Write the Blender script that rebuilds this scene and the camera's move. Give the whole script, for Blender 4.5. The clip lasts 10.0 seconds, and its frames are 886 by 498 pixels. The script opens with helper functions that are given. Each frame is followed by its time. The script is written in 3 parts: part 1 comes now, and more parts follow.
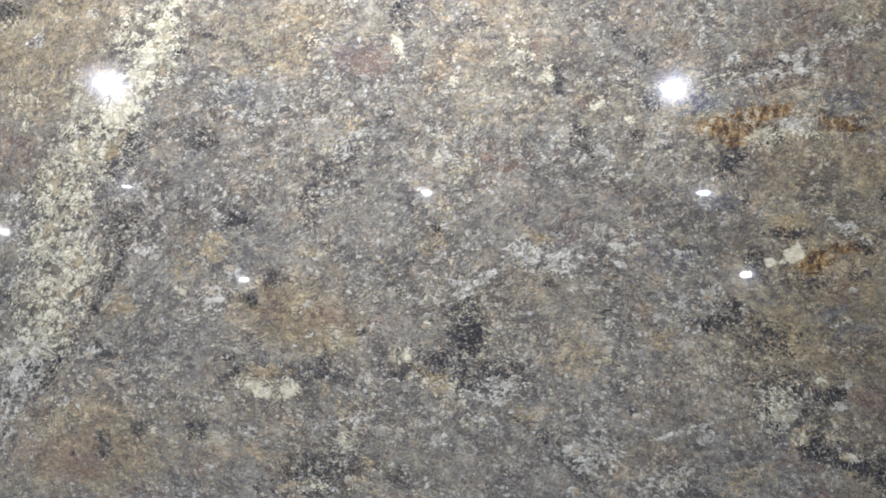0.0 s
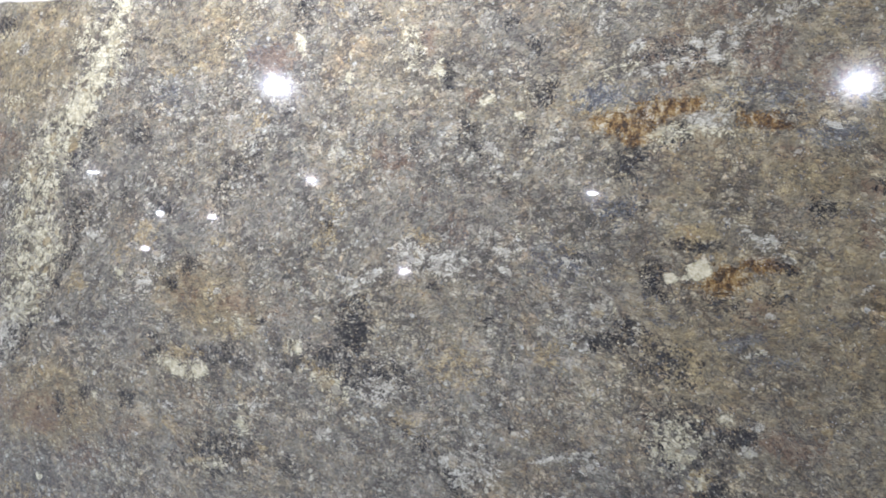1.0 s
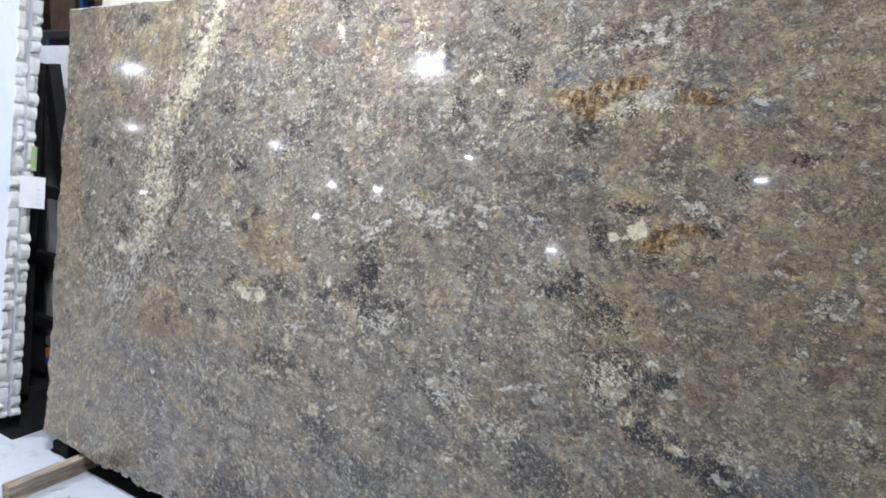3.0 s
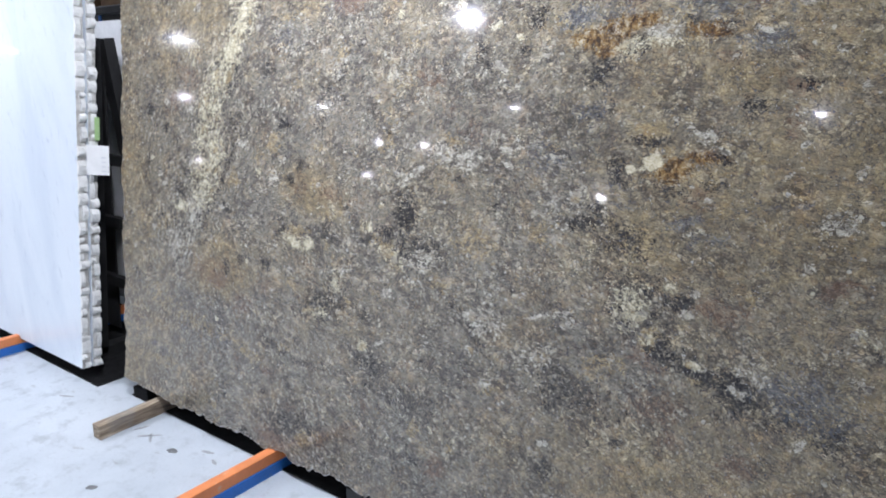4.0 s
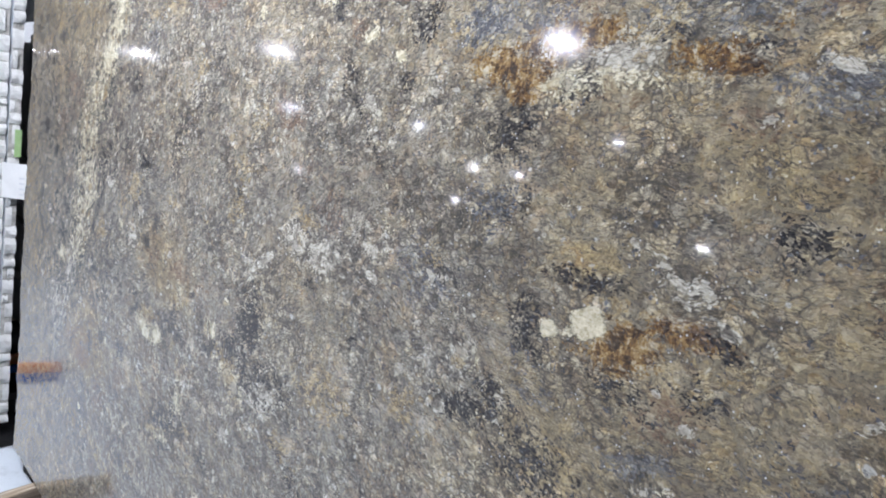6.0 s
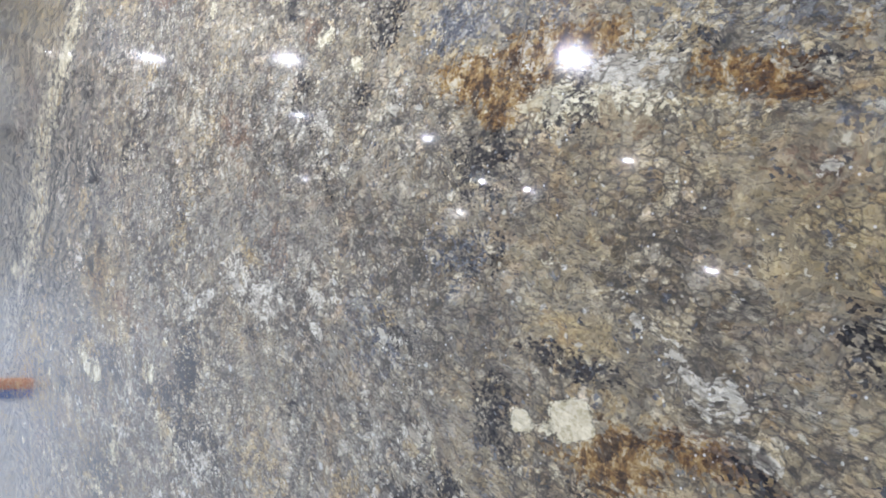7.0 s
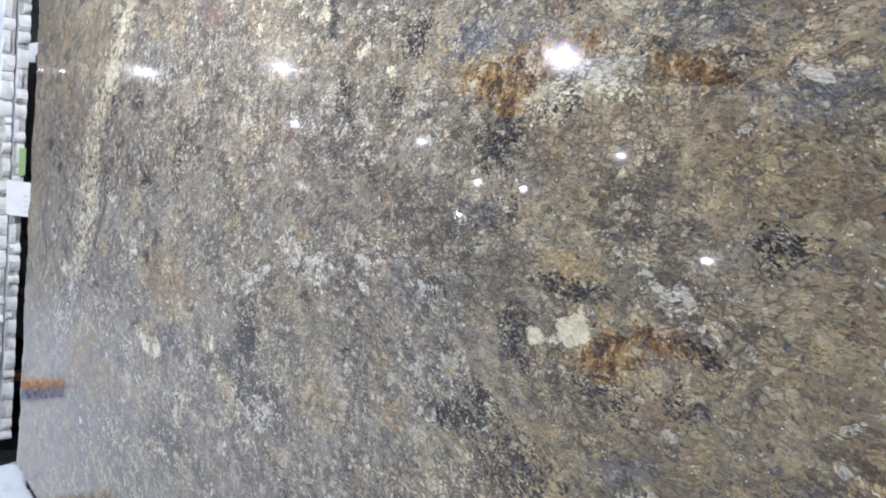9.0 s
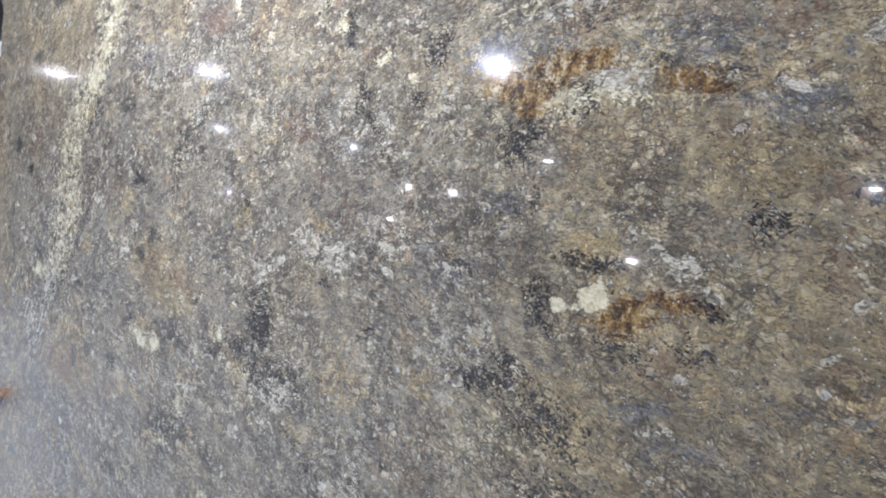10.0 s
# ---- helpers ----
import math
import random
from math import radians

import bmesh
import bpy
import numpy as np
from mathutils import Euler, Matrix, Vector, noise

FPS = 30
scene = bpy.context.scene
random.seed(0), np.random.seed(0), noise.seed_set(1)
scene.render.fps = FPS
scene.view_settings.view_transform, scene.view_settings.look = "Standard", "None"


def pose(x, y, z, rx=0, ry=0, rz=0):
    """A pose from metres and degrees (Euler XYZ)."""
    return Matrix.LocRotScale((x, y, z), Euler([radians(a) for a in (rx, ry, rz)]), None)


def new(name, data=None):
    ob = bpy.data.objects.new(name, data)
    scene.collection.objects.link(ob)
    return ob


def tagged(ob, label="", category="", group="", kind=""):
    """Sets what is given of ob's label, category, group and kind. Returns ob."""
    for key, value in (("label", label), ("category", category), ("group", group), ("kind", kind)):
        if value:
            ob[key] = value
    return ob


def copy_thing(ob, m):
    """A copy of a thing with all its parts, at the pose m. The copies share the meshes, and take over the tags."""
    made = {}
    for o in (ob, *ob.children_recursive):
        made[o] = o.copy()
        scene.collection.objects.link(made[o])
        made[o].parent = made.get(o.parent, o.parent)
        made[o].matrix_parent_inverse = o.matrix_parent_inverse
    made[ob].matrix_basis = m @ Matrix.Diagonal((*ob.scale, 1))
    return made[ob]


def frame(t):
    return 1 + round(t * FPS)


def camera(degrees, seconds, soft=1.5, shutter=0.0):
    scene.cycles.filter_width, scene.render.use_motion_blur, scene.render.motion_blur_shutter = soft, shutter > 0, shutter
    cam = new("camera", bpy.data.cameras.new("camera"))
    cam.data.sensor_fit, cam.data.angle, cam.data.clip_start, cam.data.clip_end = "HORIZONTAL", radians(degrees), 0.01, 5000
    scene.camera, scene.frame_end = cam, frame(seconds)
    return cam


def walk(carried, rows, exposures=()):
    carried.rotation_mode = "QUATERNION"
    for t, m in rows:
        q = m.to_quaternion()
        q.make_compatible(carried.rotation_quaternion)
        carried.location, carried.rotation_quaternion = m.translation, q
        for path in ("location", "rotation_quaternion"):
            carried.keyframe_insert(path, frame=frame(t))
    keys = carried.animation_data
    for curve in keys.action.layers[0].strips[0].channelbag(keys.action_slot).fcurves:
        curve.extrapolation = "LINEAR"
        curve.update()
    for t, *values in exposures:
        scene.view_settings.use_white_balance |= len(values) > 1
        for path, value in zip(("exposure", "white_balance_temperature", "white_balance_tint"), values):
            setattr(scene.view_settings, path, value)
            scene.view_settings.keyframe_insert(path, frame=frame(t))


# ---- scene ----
# ---- the camera and its walk ----
cam = camera(65.2, 10.0, soft=1.9)
METRES, EYE, TILT, TURN = 3.5, 1.537, -6.0, 2.3
ROWS = [
    (0.0, 0.0, 0.0, 0.0, 0.06, -1.66, -2.12),
    (0.5, 0.1158, 0.0113, 0.0055, 7.49, -1.22, -3.27),
    (1.0, 0.2075, 0.0384, 0.0118, 15.94, -2.67, -4.39),
    (1.5, 0.2901, 0.0788, 0.0193, 22.8, -3.44, -6.14),
    (2.0, 0.3553, 0.0724, 0.0257, 28.74, -4.53, -7.47),
    (3.5, 0.3682, -0.0135, 0.0043, 31.23, -7.37, -5.37),
    (4.0, 0.3971, -0.0157, 0.0041, 34.1, -9.67, -3.57),
    (4.5, 0.4007, 0.0459, 0.0123, 36.87, -9.53, -5.54),
    (5.0, 0.393, 0.1287, 0.0239, 38.05, -9.25, -6.04),
    (6.5, 0.3449, 0.3133, 0.0528, 45.12, -8.56, -8.56),
    (7.0, 0.3328, 0.3254, 0.0547, 44.4, -7.97, -9.37),
    (7.5, 0.3318, 0.3229, 0.0553, 44.75, -7.13, -8.85),
    (8.0, 0.3337, 0.317, 0.0517, 44.96, -7.08, -7.89),
    (8.5, 0.349, 0.2999, 0.0473, 44.81, -7.7, -7.17),
    (9.0, 0.3698, 0.2721, 0.0461, 43.89, -7.65, -7.32),
    (9.5, 0.3822, 0.2432, 0.0399, 42.81, -7.55, -6.43),
    (10.0, 0.3632, 0.2125, 0.0357, 37.69, -6.37, -7.28),
]
walk(cam, [(t, pose(0, 0, EYE, TILT) @ pose(0, 0, 0, 0, 0, TURN) @ pose(METRES * x, METRES * y, METRES * z, 90 + pitch, roll, yaw))
           for t, x, y, z, yaw, pitch, roll in ROWS], [(0.0, -0.06), (2.0, 0.0), (5.0, 0.0), (7.0, 0.12), (10.0, 0.06)])

# ---- world and lamps ----
LAMP_POWER = 600.0      # radiance of a diffuser
world = bpy.data.worlds.new("hall_air")
world.use_nodes = True
world.node_tree.nodes["Background"].inputs[0].default_value = (0.75, 0.85, 1.0, 1)
world.node_tree.nodes["Background"].inputs[1].default_value = 0.02
scene.world = world


# ---- materials ----
def sock(links, node, name, value):
    port = node.inputs[name]
    if hasattr(value, "is_output"):
        links.new(value, port)
    elif isinstance(value, (tuple, list)) and len(value) == 3 and port.type == "RGBA":
        port.default_value = (*value, 1)
    else:
        port.default_value = value


class Mat:
    """A node material with short ways to add nodes."""

    def __init__(self, name):
        self.m = bpy.data.materials.new(name)
        self.m.use_nodes = True
        self.n, self.l = self.m.node_tree.nodes, self.m.node_tree.links
        self.bsdf = self.n["Principled BSDF"]
        self.co = self.n.new("ShaderNodeTexCoord").outputs["Object"]

    def node(self, kind, out=0, props=None, **ins):
        node = self.n.new(kind)
        for k, v in (props or {}).items():
            if k == "data_type":
                node.data_type = v
            elif k == "operation":
                node.operation = v
            elif k == "feature":
                node.feature = v
            elif k == "interpolation_type":
                node.interpolation_type = v
            elif k == "attribute_name":
                node.attribute_name = v
            elif k == "clamp":
                node.use_clamp = v
        for k, v in ins.items():
            sock(self.l, node, k.replace("_", " "), v)
        return node.outputs[out]

    def math(self, op, a, b=0.0, clamp=False):
        node = self.n.new("ShaderNodeMath")
        node.operation, node.use_clamp = op, clamp
        sock(self.l, node, 0, a)
        sock(self.l, node, 1, b)
        return node.outputs[0]

    def mix(self, f, a, b):
        node = self.n.new("ShaderNodeMix")
        node.data_type = "RGBA"
        sock(self.l, node, 0, f)
        sock(self.l, node, 6, a)
        sock(self.l, node, 7, b)
        return node.outputs[2]

    def step(self, v, lo, hi, to_lo=0.0, to_hi=1.0):
        node = self.n.new("ShaderNodeMapRange")
        node.interpolation_type = "SMOOTHSTEP"
        for k, x in zip(("Value", "From Min", "From Max", "To Min", "To Max"), (v, lo, hi, to_lo, to_hi)):
            sock(self.l, node, k, x)
        return node.outputs[0]

    def noise(self, scale, detail=4.0, rough=0.55, co=None, out=0, distortion=0.0):
        return self.node("ShaderNodeTexNoise", out, Vector=co or self.co, Scale=scale, Detail=detail, Roughness=rough, Distortion=distortion)

    def stretch(self, sx, sy, sz, co=None, deg=0.0):
        return self.node("ShaderNodeMapping", Vector=co or self.co, Scale=(sx, sy, sz), Rotation=(0, radians(deg), 0))

    def ramp(self, v, stops):
        node = self.n.new("ShaderNodeValToRGB")
        el = node.color_ramp.elements
        while len(el) < len(stops):
            el.new(0.5)
        for e, (p, c) in zip(el, stops):
            e.position, e.color = p, (*c, 1)
        sock(self.l, node, 0, v)
        return node.outputs[0]

    def bump(self, height, strength, distance):
        node = self.n.new("ShaderNodeBump")
        sock(self.l, node, "Height", height)
        node.inputs["Strength"].default_value, node.inputs["Distance"].default_value = strength, distance
        self.l.new(node.outputs[0], self.bsdf.inputs["Normal"])

    def set(self, **ins):
        for k, v in ins.items():
            sock(self.l, self.bsdf, k.replace("_", " "), v)
        return self.m


def granite():
    k = Mat("polished_granite")
    a = k.n.new("ShaderNodeAttribute")
    a.attribute_name = "minerals"
    b = k.n.new("ShaderNodeAttribute")
    b.attribute_name = "stains"
    s = k.n.new("ShaderNodeAttribute")
    s.attribute_name = "streak"
    spa, spb = k.n.new("ShaderNodeSeparateColor"), k.n.new("ShaderNodeSeparateColor")
    k.l.new(a.outputs["Color"], spa.inputs[0])
    k.l.new(b.outputs["Color"], spb.inputs[0])
    cream, white, rust, dark = (*spa.outputs[:3], a.outputs["Alpha"])
    ochre, blue, warm, red = (*spb.outputs[:3], b.outputs["Alpha"])
    streak = s.outputs["Fac"]

    def shifted(co, scale, detail, amount):
        node = k.n.new("ShaderNodeVectorMath")
        node.operation = "MULTIPLY_ADD"
        k.l.new(k.noise(scale, detail, 0.55, out=1), node.inputs[0])
        node.inputs[1].default_value = (amount, amount, amount)
        k.l.new(co, node.inputs[2])
        return node.outputs[0]

    def centred(v, w):
        return k.math("MULTIPLY", k.math("SUBTRACT", v, 0.5), w)

    def total(first, *more):
        for v in more:
            first = k.math("ADD", first, v)
        return first

    # the run of the stone: bent, turned along its grain, with ragged crystal edges
    bent = shifted(k.co, 16, 2, 0.026)
    lay_of = k.n.new("ShaderNodeAttribute")
    lay_of.attribute_name = "lay"
    spin = k.n.new("ShaderNodeVectorRotate")
    spin.rotation_type = "Y_AXIS"
    k.l.new(bent, spin.inputs["Vector"])
    k.l.new(lay_of.outputs["Fac"], spin.inputs["Angle"])
    along = shifted(shifted(spin.outputs[0], 120, 2, 0.006), 420, 2, 0.0022)

    def crystals(scale, sx, sz, deg=0.0):
        """Three random numbers for each crystal, how near its border is, and how near its middle."""
        co = k.stretch(sx, 1, sz, along, deg)
        cut = k.n.new("ShaderNodeSeparateColor")
        cell = k.node("ShaderNodeTexVoronoi", 1, Vector=co, Scale=scale)
        k.l.new(cell, cut.inputs[0])
        edge = k.node("ShaderNodeTexVoronoi", 0, {"feature": "DISTANCE_TO_EDGE"}, Vector=co, Scale=scale)
        return (*cut.outputs[:3], edge, cell.node.outputs["Distance"])

    r1, r2, r3, r_edge, r_mid = crystals(80.0, 0.9, 1.1)
    f1, f2, f3, f_edge, f_mid = crystals(310.0, 0.78, 1.15, 12)
    n_big, n_low, n_mid, n_fine = k.noise(3.4, 5, 0.62), k.noise(10, 5, 0.6, bent, distortion=1.1), k.noise(40, 6, 0.66, along, distortion=0.5), k.noise(300, 5, 0.72, along)
    # how coarsely the stone has crystallised: calm beige fields between pebbly ones
    coarse = k.step(total(k.noise(6.5, 4, 0.6, bent), centred(n_mid, 0.35), k.math("MULTIPLY", k.math("MAXIMUM", k.math("MAXIMUM", dark, white), cream), 0.35), k.math("MULTIPLY", warm, -0.14)), 0.38, 0.60, 0.30, 1.0)
    # ground mass: mica, feldspar and quartz
    lumps = total(centred(r1, 0.48), centred(f1, 0.28))
    g = total(k.math("MULTIPLY", lumps, coarse), centred(f1, 0.15), centred(streak, 0.14), centred(n_mid, 0.62), centred(n_fine, 0.28), centred(n_low, 0.55), centred(n_big, 0.42), centred(k.noise(720, 3, 0.7, along), 0.18), 0.485)
    col = k.ramp(g, [(0.10, (0.075, 0.070, 0.064)), (0.30, (0.165, 0.150, 0.129)), (0.50, (0.268, 0.244, 0.205)), (0.68, (0.395, 0.362, 0.302)), (0.88, (0.62, 0.585, 0.505))])

    def tinted(col, f, tone):
        node = k.n.new("ShaderNodeMix")
        node.data_type, node.blend_type = "RGBA", "MULTIPLY"
        sock(k.l, node, 0, f)
        sock(k.l, node, 6, col)
        sock(k.l, node, 7, tone)
        return node.outputs[2]

    # each crystal leans to tan, to rose or to blue-grey
    tint = k.step(k.math("ADD", k.math("MULTIPLY", n_big, 0.8), k.math("MULTIPLY", n_mid, 0.5)), 0.5, 0.85)
    col = tinted(col, k.math("MULTIPLY", total(k.math("MULTIPLY", tint, 0.34), k.math("MULTIPLY", warm, 0.72), k.math("MULTIPLY", r2, 0.42), k.math("MULTIPLY", f2, 0.30), -0.38), 1.0, True), (1.12, 0.96, 0.64))
    col = tinted(col, k.step(total(r3, centred(k.noise(7, 4, 0.6), 1.6)), 0.66, 1.0, 0.0, 0.5), (1.10, 0.95, 0.85))
    col = tinted(col, k.step(total(f3, centred(k.noise(5, 4, 0.6), 2.0), centred(warm, -0.5)), 0.72, 1.1, 0.0, 0.7), (0.92, 0.98, 1.05))
    col = tinted(col, k.step(total(k.noise(8, 5, 0.62, bent, distortion=0.8), centred(r1, 0.06)), 0.54, 0.72, 0.0, 0.7), (1.13, 0.97, 0.80))
    # borders of the crystals, filled with fine dark mica
    seam = k.math("MULTIPLY", k.step(r_edge, 0.0, 0.15, 1.0, 0.0), k.step(total(k.noise(24, 4, 0.7, bent), centred(coarse, 0.16)), 0.43, 0.58, 0.0, 0.72))
    col = k.mix(seam, col, (0.075, 0.07, 0.064))
    seam = k.math("MULTIPLY", k.step(f_edge, 0.0, 0.13, 1.0, 0.0), k.step(total(k.noise(33, 4, 0.7, bent), centred(coarse, 0.2)), 0.48, 0.66, 0.0, 0.6))
    col = k.mix(seam, col, (0.07, 0.066, 0.062))
    # small black slivers in drifts, and round pale grains
    for scale, gate, most, deg, often in ((210.0, 9, 0.75, -6, 0.83), (390.0, 14, 0.7, 14, 0.82)):
        q1, q2, q3, q_edge, q_mid = crystals(scale, 0.55, 1.25, deg)
        sliver = k.math("MULTIPLY", k.step(q_mid, 0.26, 0.46, 1.0, 0.0), k.step(total(q1, centred(k.noise(gate, 4, 0.65, bent), 1.1), k.math("MULTIPLY", dark, 0.25)), often, often + 0.08, 0.0, most))
        col = k.mix(sliver, col, k.mix(q2, (0.030, 0.030, 0.033), (0.085, 0.08, 0.076)))
    for scale, gate, often in ((62.0, 8, 1.0), (110.0, 10, 0.98), (200.0, 12, 1.0)):
        q1, q2, q3, q_edge, q_mid = crystals(scale, 0.95, 1.05, 31)
        grain = k.math("MULTIPLY", k.step(q_mid, 0.30, 0.44, 1.0, 0.0), k.step(total(q1, centred(k.noise(gate, 3, 0.6, bent), 0.9), k.math("MULTIPLY", white, 0.3)), often, often + 0.05, 0.0, 0.82))
        col = k.mix(grain, col, k.mix(q3, k.mix(n_fine, (0.36, 0.35, 0.32), (0.70, 0.69, 0.65)), k.mix(n_fine, (0.40, 0.36, 0.27), (0.68, 0.62, 0.49))))
    jitter = total(centred(r2, 0.55), centred(f2, 0.62), centred(n_mid, 0.55))
    back = total(centred(r3, 0.5), centred(f3, 0.85), centred(k.noise(48, 5, 0.65, along), 0.7))
    inner = total(k.math("MULTIPLY", n_fine, 0.5), k.math("MULTIPLY", f1, 0.3), k.math("MULTIPLY", r1, 0.2))

    def lay(col, mask, stops, noise, soft=0.09, shade=None, most=0.95):
        f = k.step(k.math("ADD", mask, noise), 0.56 - soft, 0.56 + soft, 0.0, most)
        return k.mix(f, col, k.ramp(shade or inner, stops))

    col = lay(col, red, [(0.2, (0.08, 0.045, 0.035)), (0.5, (0.18, 0.115, 0.085)), (0.8, (0.34, 0.25, 0.19))], jitter, 0.20, most=0.7)
    col = lay(col, dark, [(0.3, (0.012, 0.012, 0.016)), (0.55, (0.030, 0.030, 0.034)), (0.72, (0.085, 0.083, 0.082)), (0.88, (0.36, 0.35, 0.33))], back, 0.05, most=0.92)
    col = lay(col, ochre, [(0.2, (0.15, 0.10, 0.05)), (0.5, (0.38, 0.29, 0.16)), (0.8, (0.64, 0.54, 0.36))], jitter, 0.12, most=0.8)
    col = lay(col, blue, [(0.2, (0.040, 0.044, 0.054)), (0.5, (0.125, 0.133, 0.150)), (0.8, (0.33, 0.335, 0.345))], back, 0.10, most=0.72)
    veil = total(k.math("MULTIPLY", k.noise(52, 7, 0.74, k.stretch(1.5, 1, 0.55, bent)), 0.85), k.math("MULTIPLY", k.math("ADD", f1, r1), 0.12), -0.045)
    col = lay(col, rust, [(0.36, (0.026, 0.016, 0.013)), (0.43, (0.075, 0.040, 0.020)), (0.50, (0.195, 0.106, 0.036)), (0.57, (0.34, 0.225, 0.092)), (0.67, (0.56, 0.50, 0.38))], jitter, 0.17, veil, 0.88)
    col = lay(col, white, [(0.2, (0.36, 0.33, 0.275)), (0.5, (0.56, 0.52, 0.44)), (0.8, (0.80, 0.77, 0.69))], total(centred(r2, 0.62), centred(f2, 0.40), centred(n_mid, 0.25)), 0.07, most=0.86)
    col = lay(col, cream, [(0.2, (0.37, 0.315, 0.19)), (0.45, (0.60, 0.54, 0.385)), (0.8, (0.82, 0.77, 0.61))], jitter, 0.05)
    # pebbly cream and white grains, each rimmed with dark mica, some rotted to ochre
    solid = k.step(cream, 0.85, 1.05, 1.0, 0.2)
    p1, p2, p3, p_edge, p_mid = crystals(54.0, 0.9, 1.1, 20)
    pebbly = k.step(total(k.math("MAXIMUM", cream, k.math("MULTIPLY", white, 0.85)), centred(k.noise(14, 3), 0.8)), 0.32, 0.58)
    rim = k.math("MULTIPLY", k.step(p_edge, 0.02, 0.13, 1.0, 0.0), k.math("MULTIPLY", pebbly, k.step(k.noise(40, 3), 0.40, 0.60, 0.05, 0.8)))
    col = k.mix(k.math("MULTIPLY", rim, solid), col, (0.085, 0.074, 0.058))
    rotted = k.math("MULTIPLY", k.step(total(p1, centred(f1, 0.3)), 0.68, 0.82, 0.0, 0.8), pebbly)
    col = k.mix(k.math("MULTIPLY", rotted, solid), col, k.ramp(p2, [(0.0, (0.05, 0.045, 0.045)), (0.45, (0.12, 0.10, 0.08)), (0.55, (0.34, 0.25, 0.13)), (1.0, (0.30, 0.285, 0.25))]))
    # dark mica in thin curled wisps along the run of the stone
    for scale, thin, gate, most, deg, tone in ((15.0, 0.007, 5, 0.6, 4, (0.06, 0.057, 0.056)), (34.0, 0.015, 7, 0.75, 0, (0.05, 0.049, 0.05)), (75.0, 0.026, 11, 0.78, 10, (0.055, 0.052, 0.05)), (140.0, 0.036, 17, 0.62, -15, (0.06, 0.056, 0.053))):
        curl = k.noise(scale, 2.5, 0.55, k.stretch(0.34, 1.0, 1.5, along, deg), distortion=0.3)
        line = k.step(k.math("ABSOLUTE", k.math("SUBTRACT", curl, 0.5)), 0.0, thin, 1.0, 0.0)
        line = k.math("MULTIPLY", line, k.step(k.noise(gate, 4, 0.7, bent), 0.42, 0.56, 0.0, most))
        col = k.mix(k.math("MULTIPLY", line, solid), col, tone)
    # bright flecks of mica
    fleck = k.math("MULTIPLY", k.step(k.node("ShaderNodeTexVoronoi", 0, Vector=k.co, Scale=95.0), 0.14, 0.07), k.step(k.noise(17, 3), 0.5, 0.58))
    col = k.mix(k.math("MULTIPLY", fleck, 0.75), col, (0.75, 0.75, 0.75))
    return k.set(Base_Color=col, Roughness=0.10, Specular_IOR_Level=0.22, Coat_Weight=0.38, Coat_IOR=1.5, Coat_Roughness=k.step(k.noise(5, 4), 0.3, 0.7, 0.010, 0.022))


def mottled(name, dark, light, scale, rough=0.7, bump=0.0, metal=0.0, grain=None, size=None):
    """A plain surface with large stains and fine grain."""
    k = Mat(name)
    co = k.stretch(*grain) if grain else k.co
    big, small = k.noise(scale, 5, 0.6, co), k.noise(scale * 14, 4, 0.7, co)
    f = k.math("ADD", k.math("MULTIPLY", big, 0.65), k.math("MULTIPLY", small, 0.35))
    col = k.mix(k.step(f, 0.36, 0.64), dark, light)
    if bump:
        k.bump(small, 0.5, bump)
    return k.set(Base_Color=col, Roughness=k.step(small, 0.3, 0.7, rough * 0.85, min(1.0, rough * 1.1)), Metallic=metal)


def marble():
    k = Mat("white_marble")
    soft = k.noise(2.2, 5, 0.6, k.stretch(1.6, 1, 0.5, k.stretch(1, 1, 1, None, 20)), distortion=0.6)
    col = k.mix(k.step(soft, 0.4, 0.75), (0.80, 0.86, 0.92), (0.70, 0.77, 0.85))
    # short grey smears that lean with the bed of the stone, and finer threads
    for scale, lo, hi, most, gate in ((13.0, 0.57, 0.70, 0.6, 3.0), (34.0, 0.60, 0.72, 0.55, 5.0)):
        vein = k.noise(scale, 6, 0.66, k.stretch(2.2, 1, 0.55, k.stretch(1, 1, 1, None, 24)), distortion=0.25)
        patch = k.step(k.noise(gate, 3, 0.6), 0.40, 0.60, 0.15, 1.0)
        col = k.mix(k.math("MULTIPLY", k.step(vein, lo, hi, 0.0, most), patch), col, (0.40, 0.46, 0.56))
    return k.set(Base_Color=col, Roughness=0.3, Coat_Weight=0.4, Coat_Roughness=0.03)


def concrete():
    k = Mat("sealed_concrete")
    big, mid, fine = k.noise(1.3, 6, 0.6), k.noise(9, 6, 0.65), k.noise(90, 4, 0.7)
    col = k.mix(k.step(big, 0.35, 0.7), (0.45, 0.495, 0.54), (0.58, 0.625, 0.67))
    col = k.mix(k.step(mid, 0.50, 0.70, 0.0, 0.65), col, (0.33, 0.36, 0.39))
    col = k.mix(k.step(fine, 0.52, 0.75, 0.0, 0.25), col, (0.24, 0.25, 0.26))
    grit = k.step(k.noise(38, 6, 0.75), 0.55, 0.72, 0.0, 0.5)
    col = k.mix(k.math("MULTIPLY", grit, k.step(k.noise(3.0, 4), 0.42, 0.6)), col, (0.23, 0.235, 0.245))
    scrape = k.step(k.noise(11, 7, 0.75, k.stretch(0.8, 1.5, 1)), 0.58, 0.70, 0.0, 0.55)
    col = k.mix(scrape, col, (0.26, 0.26, 0.262))
    k.bump(fine, 0.25, 0.002)
    return k.set(Base_Color=col, Roughness=k.step(mid, 0.3, 0.7, 0.38, 0.6))


